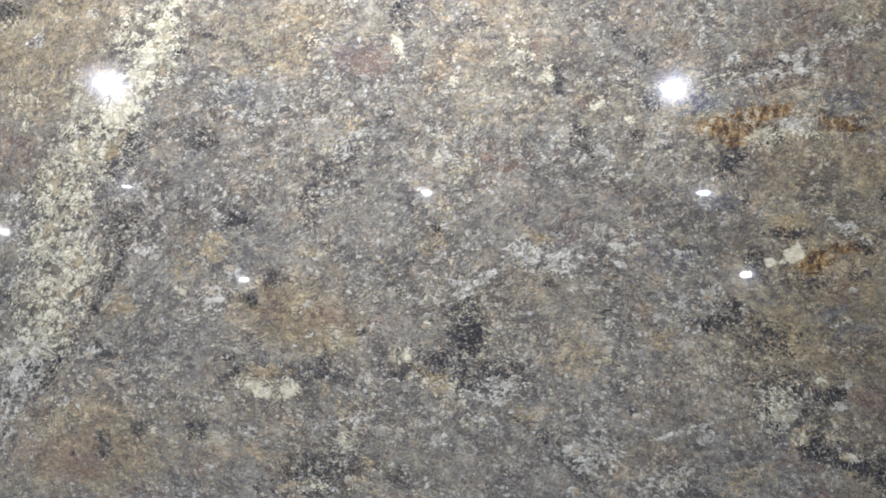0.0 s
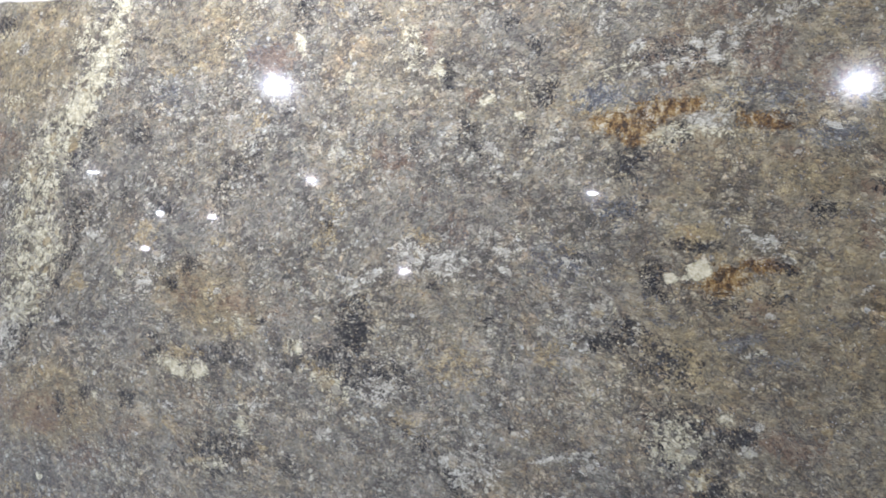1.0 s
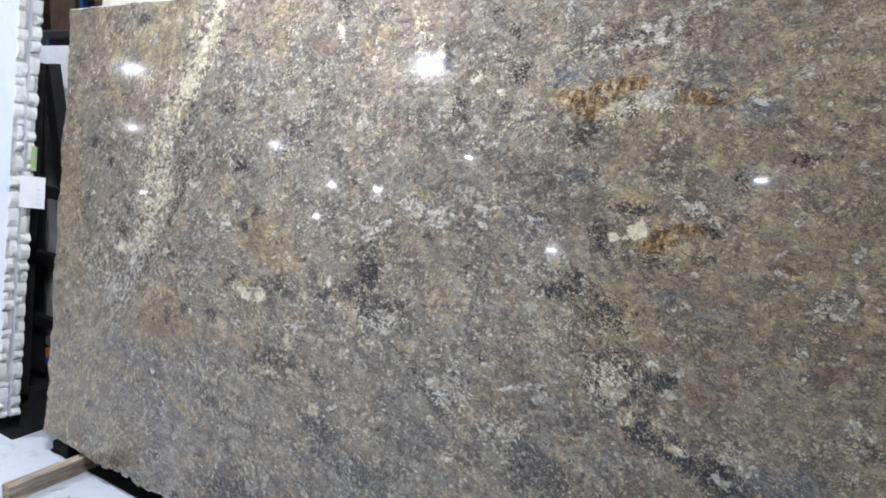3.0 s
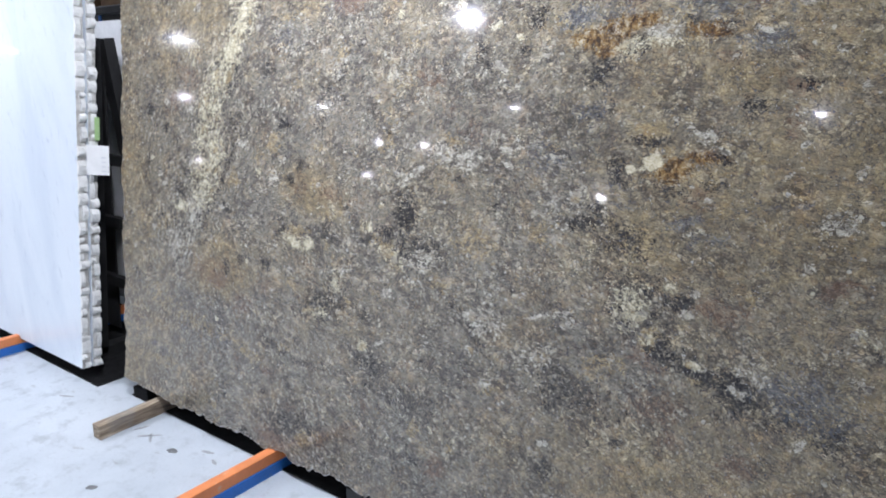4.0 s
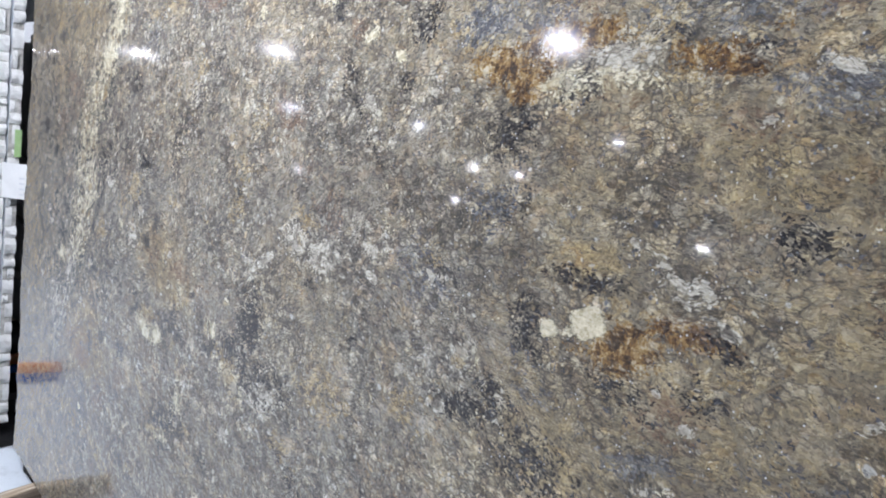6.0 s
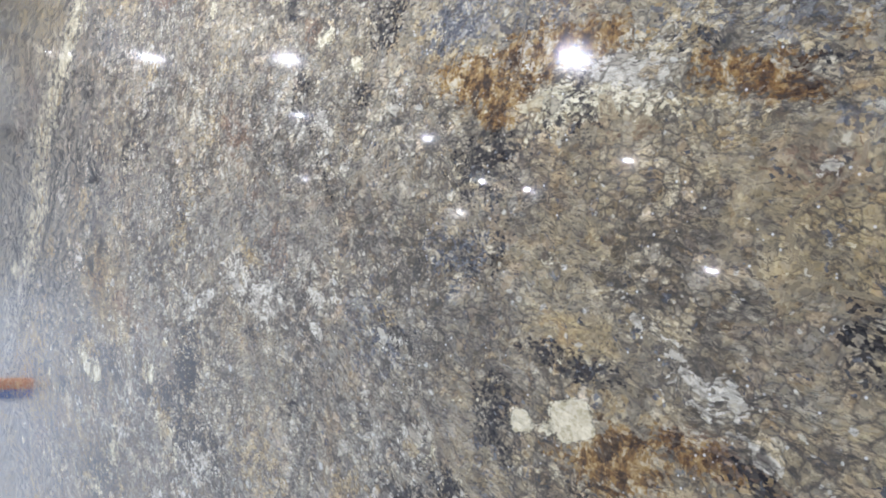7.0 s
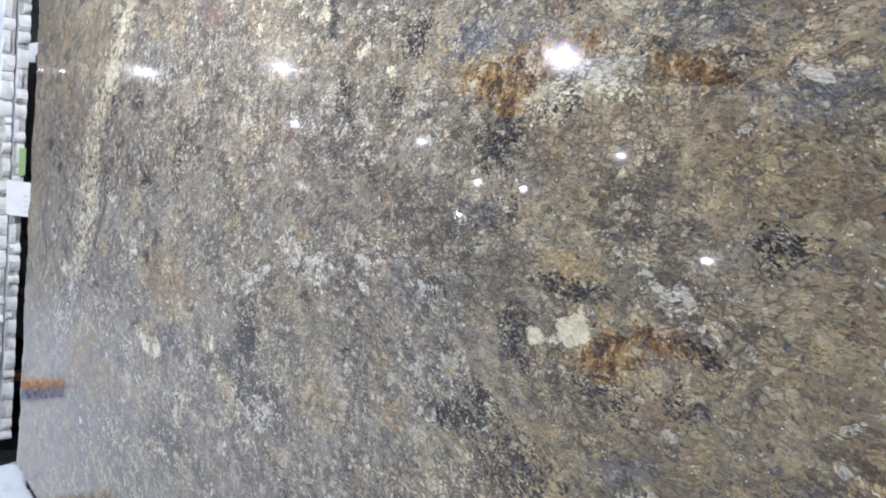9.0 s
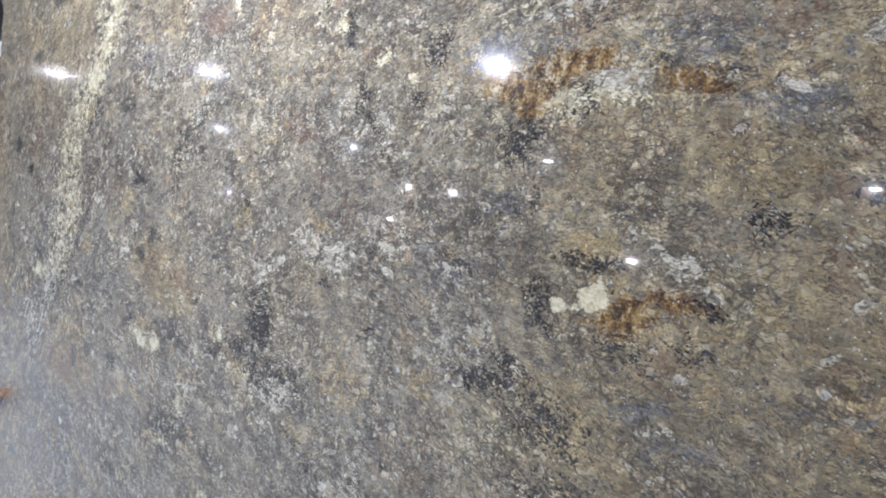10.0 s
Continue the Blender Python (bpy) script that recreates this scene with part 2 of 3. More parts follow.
def painted(name, colour, worn):
    """Paint on steel or timber, scuffed down to the ground."""
    k = Mat(name)
    wear = k.step(k.math("ADD", k.math("MULTIPLY", k.noise(30, 6, 0.7), 0.7), k.math("MULTIPLY", k.noise(6, 3), 0.3)), 0.56, 0.66, 0.0, 0.8)
    tone = k.mix(k.step(k.noise(12, 4), 0.35, 0.65), tuple(c * 0.82 for c in colour), colour)
    return k.set(Base_Color=k.mix(wear, tone, worn), Roughness=0.45)


def timber():
    k = Mat("weathered_timber")
    grain = k.noise(60, 6, 0.65, k.stretch(1, 0.08, 1))
    col = k.ramp(grain, [(0.3, (0.10, 0.07, 0.05)), (0.5, (0.32, 0.25, 0.18)), (0.66, (0.56, 0.48, 0.38))])
    col = k.mix(k.step(k.noise(9, 4), 0.5, 0.7, 0.0, 0.6), col, (0.22, 0.21, 0.195))
    k.bump(grain, 0.6, 0.003)
    return k.set(Base_Color=col, Roughness=0.85)


def glow(name, colour, strength):
    k = Mat(name)
    return k.set(Base_Color=(0.8, 0.8, 0.8), Emission_Color=colour, Emission_Strength=strength)


GRANITE, MARBLE, CONCRETE, TIMBER = granite(), marble(), concrete(), timber()
ROUGH_STONE = mottled("broken_granite", (0.32, 0.31, 0.29), (0.62, 0.60, 0.56), 40, 0.9, 0.004)
ROUGH_MARBLE = mottled("broken_marble", (0.74, 0.74, 0.72), (0.92, 0.92, 0.90), 30, 0.85, 0.004)
# darker copy of the broken marble, holding the shade of the recesses
SHADE_MARBLE = mottled("shaded_split_marble", (0.36, 0.345, 0.32), (0.66, 0.65, 0.62), 18, 0.9, 0.003)
GREY_STONE = mottled("pale_grey_stone", (0.66, 0.67, 0.69), (0.82, 0.83, 0.85), 6, 0.2)
CREAM_STONE = mottled("cream_stone", (0.58, 0.53, 0.42), (0.78, 0.74, 0.64), 6, 0.25)
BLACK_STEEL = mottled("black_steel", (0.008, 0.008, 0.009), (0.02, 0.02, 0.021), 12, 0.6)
BLACK_MATT = mottled("matt_black", (0.010, 0.010, 0.011), (0.020, 0.020, 0.021), 20, 0.95, 0.002)
BLACK_MATT.node_tree.nodes["Principled BSDF"].inputs["Specular IOR Level"].default_value = 0.15
ORANGE = painted("orange_paint", (0.80, 0.27, 0.10), (0.66, 0.44, 0.30))
BLUE = painted("blue_paint", (0.02, 0.17, 0.58), (0.10, 0.19, 0.36))
PAPER = mottled("label_paper", (0.84, 0.84, 0.83), (0.90, 0.90, 0.89), 15, 0.6)
INK = mottled("faded_ink", (0.70, 0.71, 0.73), (0.78, 0.79, 0.80), 40, 0.7)
GREEN_TAPE = mottled("green_sticker", (0.36, 0.56, 0.24), (0.46, 0.64, 0.33), 20, 0.5)
SHEET_WALL = mottled("painted_sheet_wall", (0.70, 0.71, 0.72), (0.80, 0.81, 0.82), 2, 0.7)
DARK_WALL = mottled("dark_sheet_wall", (0.06, 0.062, 0.068), (0.11, 0.112, 0.12), 2, 0.7)
ROOF = mottled("white_roof_lining", (0.72, 0.73, 0.74), (0.82, 0.83, 0.84), 2, 0.8)
ALUMINIUM = mottled("grey_cast_housing", (0.20, 0.21, 0.22), (0.34, 0.35, 0.36), 20, 0.45, 0, 0.6)
BOX_BROWN = mottled("brown_board", (0.16, 0.09, 0.05), (0.26, 0.16, 0.09), 6, 0.8)
COOL = (0.885, 0.92, 1.03)
ADDED_DIFFUSER = glow("added_lamp_diffuser", COOL, LAMP_POWER * 1.25)
FAR_DIFFUSER = glow("old_lamp_diffuser", COOL, LAMP_POWER * 0.7)
END_DIFFUSER = glow("end_lamp_diffuser", COOL, LAMP_POWER * 0.1)
ADDED_RACK_DIFFUSER = glow("added_rack_lamp_diffuser", COOL, LAMP_POWER * 1.15)
FAR_END_DIFFUSER = glow("far_end_lamp_diffuser", COOL, LAMP_POWER * 0.8)
BRIGHT_DIFFUSER = glow("new_lamp_diffuser", (0.86, 0.90, 1.06), LAMP_POWER * 1.25)
SMALL_DIFFUSER = glow("glint_lamp_glass", (0.92, 0.93, 1.0), LAMP_POWER * 0.35)


# ---- mesh helpers ----
def mesh_of(bm, name, *mats):
    me = bpy.data.meshes.new(name)
    bm.normal_update()
    bm.to_mesh(me)
    bm.free()
    for m in mats:
        me.materials.append(m)
    return me


def part(name, bm, material, parent=None, label="", m=None):
    ob = new(name, mesh_of(bm, name, material))
    if parent:
        ob.parent = parent
    if m is not None:
        ob.matrix_basis = m
    return tagged(ob, label) if label else ob


def box(x0, x1, y0, y1, z0, z1, bevel=0.0, bm=None):
    bm = bm or bmesh.new()
    made = bmesh.ops.create_cube(bm, size=1.0, matrix=Matrix.Translation(((x0 + x1) / 2, (y0 + y1) / 2, (z0 + z1) / 2)) @ Matrix.Diagonal((x1 - x0, y1 - y0, z1 - z0, 1)))
    if bevel:
        edges = {e for v in made["verts"] for e in v.link_edges}
        bmesh.ops.bevel(bm, geom=list(edges), offset=bevel, segments=2, affect="EDGES", profile=0.6)
    return bm


def tube(r0, r1, z0, z1, n=24, bm=None, at=(0, 0)):
    bm = bm or bmesh.new()
    bmesh.ops.create_cone(bm, cap_ends=True, segments=n, radius1=r0, radius2=r1, depth=z1 - z0, matrix=Matrix.Translation((*at, (z0 + z1) / 2)))
    return bm


def thing(name, label, category, m=None, group=""):
    ob = new(name)
    ob.empty_display_size = 0.1
    if m is not None:
        ob.matrix_basis = m
    return tagged(ob, label, category, group)


def structure(name, bm, material, label, m=None):
    ob = part(name, bm, material, None, "", m)
    return tagged(ob, label, name.split("_")[0], "", "structure")


# ---- the hall ----
X0, X1, Y0, Y1, TOP = -46.0, 20.0, -22.0, 9.0, 5.2
structure("floor", box(X0, X1, Y0, Y1, -0.2, 0.0), CONCRETE, "pale grey sealed concrete floor with scuffs and stains")
structure("ceiling", box(X0, X1, Y0, Y1, TOP, TOP + 0.2), ROOF, "white lined roof of a warehouse")
structure("wall_north", box(X0, X1, Y1, Y1 + 0.2, -0.2, TOP + 0.2), DARK_WALL, "dark painted warehouse wall behind the racks")
structure("wall_south", box(X0, X1, Y0 - 0.2, Y0, -0.2, TOP + 0.2), SHEET_WALL, "pale painted warehouse wall across the aisle")
structure("wall_west", box(X0 - 0.2, X0, Y0 - 0.2, Y1 + 0.2, -0.2, TOP + 0.2), SHEET_WALL, "pale painted warehouse wall at the far end")
structure("wall_east", box(X1, X1 + 0.2, Y0 - 0.2, Y1 + 0.2, -0.2, TOP + 0.2), SHEET_WALL, "pale painted warehouse wall at the near end")


# ---- high-bay lamps ----
def high_bay(diffuser, dome):
    """A round high-bay lamp; its origin is the middle of the glowing face."""
    lamp = thing("ceiling_lamp", "round high-bay ceiling lamp, switched on, cool white; some of the set are unseen and added", "lamp", None, "hall lamps")
    bm = bmesh.new()
    bmesh.ops.create_uvsphere(bm, u_segments=20, v_segments=10, radius=0.115)
    bmesh.ops.delete(bm, geom=[v for v in bm.verts if v.co.z > 0.001], context="VERTS")
    bmesh.ops.scale(bm, vec=(1, 1, dome), verts=bm.verts)
    part("diffuser", bm, diffuser, lamp, "glowing white domed diffuser")
    bm = tube(0.20, 0.17, 0.004, 0.07, 28)
    tube(0.15, 0.13, 0.07, 0.12, 28, bm)
    part("housing", bm, ALUMINIUM, lamp)
    bm = bmesh.new()
    for i in range(14):
        bmesh.ops.create_cube(bm, size=1.0, matrix=Matrix.Rotation(i * math.tau / 14, 4, "Z") @ Matrix.Translation((0.085, 0, 0.16)) @ Matrix.Diagonal((0.09, 0.006, 0.08, 1)))
    part("heat_sink", bm, ALUMINIUM, lamp)
    part("cord", tube(0.006, 0.006, 0.0, 1.0, 8), BLACK_STEEL, lamp, "", pose(0, 0, 0.16))
    return lamp


def hang(diffuser, dome, places):
    """Hangs lamps of one kind from the roof."""
    first = None
    for x, y, z in places:
        lamp = copy_thing(first, pose(x, y, z)) if first else high_bay(diffuser, dome)
        first = first or lamp
        lamp.matrix_basis = pose(x, y, z)
        for piece in lamp.children:
            if piece.name.startswith("cord"):
                piece.scale = (1, 1, TOP - z - 0.16)


hang(BRIGHT_DIFFUSER, 0.45, ((-4.72, -5.13, 3.79), (2.75, -6.21, 4.29)))
# the last two places are unseen lamps, added to brighten the aisle floor
hang(FAR_DIFFUSER, 0.25, ((-12.32, -5.34, 3.7), (-13.13, -10.42, 3.12), (-8.13, -12.46, 3.58), (-1.16, -13.76, 3.88), (4.6, -10.5, 3.56), (-10.5, 0.9, 3.8), (-16.0, 0.9, 3.8)))
hang(END_DIFFUSER, 0.25, ((-38.5, -8.1, 4.35), (-42.5, -8.1, 4.4)))
# the two places nearest y = 0 are unseen, added for the far floor
hang(FAR_END_DIFFUSER, 0.25, ((-20.16, -10.68, 3.28), (-22.8, -6.34, 3.86), (-24.0, 0.5, 3.8), (-33.0, 0.0, 3.8)))
# unseen lamp close to the slab, added to brighten its upper part
hang(ADDED_RACK_DIFFUSER, 0.25, ((-0.3, 0.95, 3.0),))
# all added and unseen: one lights the marble, three the far wall
hang(ADDED_DIFFUSER, 0.25, ((-3.7, 0.55, 3.25), (-44.0, -4.5, 3.0), (-44.0, -1.5, 3.0), (-44.0, 2.0, 3.0)))


def glint_lamp(height):
    """A small added lamp and post for a low glint, turned to the slabs."""
    stand = thing("glint_lamp", "small glowing lamp on a slim black post, added for a low reflected glint", "lamp", None, "work lights")
    bm = tube(0.22, 0.20, 0, 0.03, 24)
    part("base", bm, BLACK_STEEL, stand)
    part("post", tube(0.018, 0.018, 0.03, height - 0.08, 12), BLACK_STEEL, stand)
    part("head", box(-0.16, 0.16, -0.05, 0.028, height - 0.08, height + 0.08, 0.01), ALUMINIUM, stand)
    part("glass", box(-0.10, 0.10, 0.030, 0.036, height - 0.03, height + 0.03), SMALL_DIFFUSER, stand, "glowing white glass")
    return stand


# lamp and post are made up; only their glints in the granite are known
stand = glint_lamp(1.36)
stand.matrix_basis = pose(-11.45, -10.7, 0)
for x, y, up in ((-20.23, -11.54, -0.17), (-4.66, -10.78, 0.11), (5.43, -10.5, 0.6), (-11.15, -12.73, 1.06), (-12.5, -12.31, 1.01)):
    copy_thing(stand, pose(x, y, 0)).scale = (1, 1, (1.36 + up) / 1.36)

# ---- the granite slab ----
LEAN = -6.0                       # the slabs lean back against their frame
WIDE, HIGH, THICK, CELL = 3.42, 1.83, 0.03, 0.004
NU, NV = int(WIDE / CELL) + 1, int(HIGH / CELL) + 1
GU, GV = np.meshgrid(np.linspace(0, WIDE, NU), np.linspace(0, HIGH, NV))
rng = np.random.default_rng(7)


def field(size, seed, octaves=3):
    """Smooth noise over the slab, about -1 to 1; size: metres of a lump."""
    r, total, amp = np.random.default_rng(seed), np.zeros_like(GU), 1.0
    for o in range(octaves):
        step = size / 2**o
        grid = r.uniform(-1, 1, (int(HIGH / step) + 4, int(WIDE / step) + 4))
        x, y = GU / step, GV / step
        i, j = y.astype(int), x.astype(int)
        fy, fx = y - i, x - j
        fy, fx = fy * fy * (3 - 2 * fy), fx * fx * (3 - 2 * fx)
        total += amp * ((grid[i, j] * (1 - fx) + grid[i, j + 1] * fx) * (1 - fy) + (grid[i + 1, j] * (1 - fx) + grid[i + 1, j + 1] * fx) * fy)
        amp *= 0.55
    return total


WU, WV = GU + 0.012 * field(0.07, 1), GV + 0.012 * field(0.07, 2)
MASKS = {name: np.zeros_like(GU) for name in ("cream", "white", "rust", "dark", "ochre", "blue", "warm", "red")}


def spots(kind, rows):
    """Lays mineral patches: middle u, v, half length, half width, turn in degrees, density."""
    mask = MASKS["cream" if kind == "block" else kind]
    for u, v, a, b, deg, dense in rows:
        co, si = math.cos(radians(deg)), math.sin(radians(deg))
        pu, pv = (0.3 * WU + 0.7 * GU, 0.3 * WV + 0.7 * GV) if kind == "block" else (WU, WV)
        x, y = (pu - u) * co + (pv - v) * si, (pv - v) * co - (pu - u) * si
        if kind == "block":
            d = ((np.abs(x) / a) ** 5 + (np.abs(y) / b) ** 5) ** 0.2
            patch = np.clip(6.4 - 5.6 * d, 0, 1.5)
        else:
            patch = dense * np.clip(1.5 - np.hypot(x / a, y / b), 0, 1)
        np.maximum(mask, patch * {"dark": 0.97, "ochre": 1.0, "red": 1.15, "rust": 1.08, "white": 0.93}.get(kind, 1.0), out=mask)


spots("cream", [
    (0.91, 1.842, 0.074, 0.036, -111, 0.94), (0.875, 1.737, 0.068, 0.044, -105, 0.94), (0.835, 1.638, 0.074, 0.05, -118, 0.94), (0.773, 1.541, 0.078, 0.057, -125, 0.94), (0.703, 1.439, 0.091, 0.075, -125, 0.76),
    (0.637, 1.32, 0.105, 0.081, -117, 0.76), (0.599, 1.204, 0.076, 0.075, -96, 0.76), (0.576, 1.088, 0.094, 0.068, -104, 0.76), (0.655, 1.133, 0.112, 0.069, -107, 0.69), (0.587, 0.982, 0.096, 0.074, -124, 0.69),
    (0.443, 0.907, 0.046, 0.023, 8, 1), (0.784, 1.727, 0.058, 0.049, 60, 0.55), (0.519, 1.544, 0.038, 0.032, 3, 0.55), (0.94, 1.082, 0.018, 0.015, 3, 1), (1.153, 0.848, 0.059, 0.024, -6, 0.95),
])
spots("cream", [
    (1.225, 0.851, 0.022, 0.026, 62, 1), (1.509, 0.944, 0.019, 0.02, 3, 1), (1.573, 0.875, 0.042, 0.014, -28, 0.6), (1.368, 0.732, 0.011, 0.014, 3, 1), (1.268, 0.607, 0.044, 0.015, 3, 0.7),
    (1.454, 1.712, 0.012, 0.02, 0, 1), (1.764, 1.698, 0.033, 0.039, 0, 0.6), (1.833, 1.645, 0.018, 0.019, 0, 1), (1.605, 1.624, 0.02, 0.015, 21, 0.9), (1.95, 1.589, 0.025, 0.014, 0, 1),
    (2.036, 1.538, 0.018, 0.011, 3, 1), (2.351, 1.524, 0.029, 0.013, 15, 0.95), (2.413, 1.52, 0.066, 0.014, 8, 0.7), (2.557, 1.781, 0.02, 0.014, 0, 0.8), (2.251, 1.654, 0.044, 0.012, 17, 0.6),
])
spots("cream", [
    (2.744, 1.498, 0.021, 0.009, 7, 0.5), (2.416, 1.222, 0.014, 0.007, 27, 0.8), (2.268, 1.133, 0.018, 0.012, 15, 0.6), (2.434, 0.857, 0.054, 0.056, 11, 0.66), (2.837, 0.98, 0.014, 0.013, 16, 1),
    (2.963, 0.887, 0.023, 0.014, 13, 0.6), (1.502, 0.539, 0.022, 0.029, 63, 0.8), (1.364, 0.748, 0.026, 0.034, 11, 0.7), (2.519, 0.93, 0.017, 0.014, 9, 1), (2.484, 0.791, 0.023, 0.018, 12, 0.75),
    (2.603, 0.754, 0.024, 0.014, 3, 1), (1.328, 0.984, 0.015, 0.038, 3, 0.66), (1.629, 0.87, 0.052, 0.017, -24, 0.66),
])
spots("white", [
    (0.546, 0.921, 0.112, 0.061, -108, 0.66), (0.416, 0.738, 0.096, 0.149, 65, 0.5), (1.024, 1.071, 0.038, 0.035, 0, 0.8), (0.833, 1.184, 0.032, 0.016, 3, 0.9), (1.741, 0.875, 0.058, 0.033, 3, 0.62),
    (1.394, 0.78, 0.025, 0.016, 3, 0.9), (1.867, 1.21, 0.086, 0.028, -3, 0.75), (1.803, 1.242, 0.022, 0.019, 3, 0.85), (1.689, 1.14, 0.063, 0.014, 28, 0.7), (1.648, 1.11, 0.019, 0.015, 3, 1),
    (2.003, 1.25, 0.079, 0.028, 3, 0.5), (2.435, 1.551, 0.038, 0.02, 8, 1), (2.282, 1.708, 0.015, 0.012, 0, 1), (2.43, 1.679, 0.015, 0.014, 0, 1), (2.345, 1.655, 0.078, 0.015, 11, 0.65),
])
spots("white", [
    (2.472, 1.719, 0.063, 0.016, 34, 0.6), (2.435, 1.711, 0.08, 0.016, 20, 0.55), (2.56, 1.745, 0.062, 0.015, 8, 0.55), (2.672, 1.548, 0.023, 0.009, -27, 0.7), (2.563, 1.306, 0.03, 0.018, 11, 0.72),
    (2.598, 1.277, 0.029, 0.007, 0, 0.85), (2.49, 1.348, 0.025, 0.007, -34, 0.7), (2.532, 1.322, 0.029, 0.009, -34, 0.7), (2.221, 1.057, 0.017, 0.016, -20, 0.8), (2.562, 1.075, 0.029, 0.011, 17, 0.7),
    (2.782, 1.299, 0.008, 0.005, 0, 0.9), (2.175, 0.788, 0.04, 0.007, 21, 0.85), (2.244, 0.815, 0.04, 0.008, 22, 0.85), (2.578, 0.869, 0.018, 0.014, 13, 1), (2.605, 0.753, 0.029, 0.017, 6, 1),
])
spots("white", [
    (2.71, 0.709, 0.027, 0.017, -27, 0.7), (2.752, 0.763, 0.048, 0.04, 14, 0.5), (2.824, 1.029, 0.018, 0.015, 11, 0.9), (2.869, 1.133, 0.047, 0.027, 12, 0.55), (2.968, 0.788, 0.024, 0.015, 17, 0.6),
    (1.575, 0.567, 0.024, 0.015, 14, 1), (1.927, 0.728, 0.024, 0.017, 15, 1), (1.993, 0.73, 0.067, 0.037, 13, 0.6), (2.214, 0.416, 0.025, 0.015, 19, 1), (2.006, 0.531, 0.024, 0.015, 17, 1),
    (2.167, 0.658, 0.069, 0.042, 15, 0.55), (1.388, 0.772, 0.046, 0.027, 12, 0.55), (1.798, 1.214, 0.055, 0.031, 3, 0.62),
])
spots("dark", [
    (0.655, 1.32, 0.066, 0.052, 33, 0.62), (0.791, 1.438, 0.083, 0.056, 51, 0.5), (0.78, 1.254, 0.058, 0.041, 30, 0.45), (0.737, 1.081, 0.148, 0.015, -120, 0.55), (0.606, 0.866, 0.112, 0.015, -123, 0.55),
    (0.907, 1.677, 0.015, 0.011, 0, 1), (0.992, 1.716, 0.044, 0.008, 3, 0.7), (1.08, 0.876, 0.032, 0.014, 33, 0.7), (1.302, 0.89, 0.097, 0.021, -3, 0.5), (1.487, 0.906, 0.032, 0.012, 3, 0.8),
    (1.666, 1.006, 0.041, 0.053, 3, 0.95), (1.572, 1.264, 0.017, 0.02, 3, 0.85), (1.65, 1.068, 0.028, 0.042, 62, 0.6), (1.67, 0.914, 0.147, 0.053, -6, 0.56), (1.858, 1.638, 0.013, 0.034, 0, 0.8),
])
spots("dark", [
    (1.47, 1.786, 0.02, 0.056, -39, 0.6), (1.913, 1.516, 0.058, 0.011, -62, 0.52), (1.957, 1.441, 0.038, 0.01, -55, 0.52), (1.929, 1.476, 0.059, 0.007, -53, 0.58), (1.998, 1.403, 0.043, 0.007, -41, 0.58),
    (1.328, 1.421, 0.09, 0.036, -133, 0.45), (1.264, 1.314, 0.062, 0.031, -102, 0.45), (2.209, 1.587, 0.042, 0.019, 22, 0.6), (2.496, 1.581, 0.024, 0.019, 0, 0.6), (2.355, 1.673, 0.082, 0.035, 0, 0.48),
    (2.589, 1.575, 0.019, 0.004, -11, 0.7), (2.605, 1.257, 0.025, 0.014, 6, 0.8), (2.353, 1.213, 0.029, 0.03, 45, 0.7), (2.429, 1.289, 0.057, 0.014, 4, 0.6), (2.388, 1.19, 0.012, 0.012, 17, 0.8),
])
spots("dark", [
    (2.262, 1.064, 0.049, 0.023, 4, 0.85), (2.319, 1.099, 0.038, 0.026, -9, 0.6), (2.271, 1.357, 0.058, 0.028, 16, 0.62), (2.502, 1.176, 0.061, 0.024, 5, 0.5), (2.671, 1.383, 0.034, 0.019, -13, 0.58),
    (2.278, 1.074, 0.05, 0.022, 3, 0.6), (2.551, 0.894, 0.021, 0.04, -61, 0.85), (2.443, 0.882, 0.078, 0.084, 12, 0.5), (2.515, 0.774, 0.057, 0.032, -22, 0.85), (2.609, 0.739, 0.062, 0.041, -21, 0.85),
    (2.704, 0.707, 0.059, 0.054, -15, 0.85), (2.805, 0.684, 0.066, 0.048, -8, 0.55), (2.906, 0.658, 0.063, 0.039, -20, 0.55), (1.53, 0.484, 0.041, 0.098, 73, 0.55), (1.306, 0.656, 0.124, 0.059, 12, 0.55),
])
spots("dark", [
    (0.323, 0.831, 0.103, 0.056, 7, 0.5), (1.053, 0.43, 0.105, 0.025, -17, 0.4), (1.274, 0.404, 0.136, 0.018, 2, 0.4), (1.109, 0.13, 0.113, 0.064, 18, 0.5), (1.839, 0.772, 0.069, 0.019, -32, 0.45),
    (1.949, 0.685, 0.086, 0.018, -43, 0.45), (1.742, 0.374, 0.127, 0.062, 2, 0.4), (2.293, 0.597, 0.112, 0.049, -3, 0.42), (2.394, 1.032, 0.074, 0.045, -9, 0.5),
])
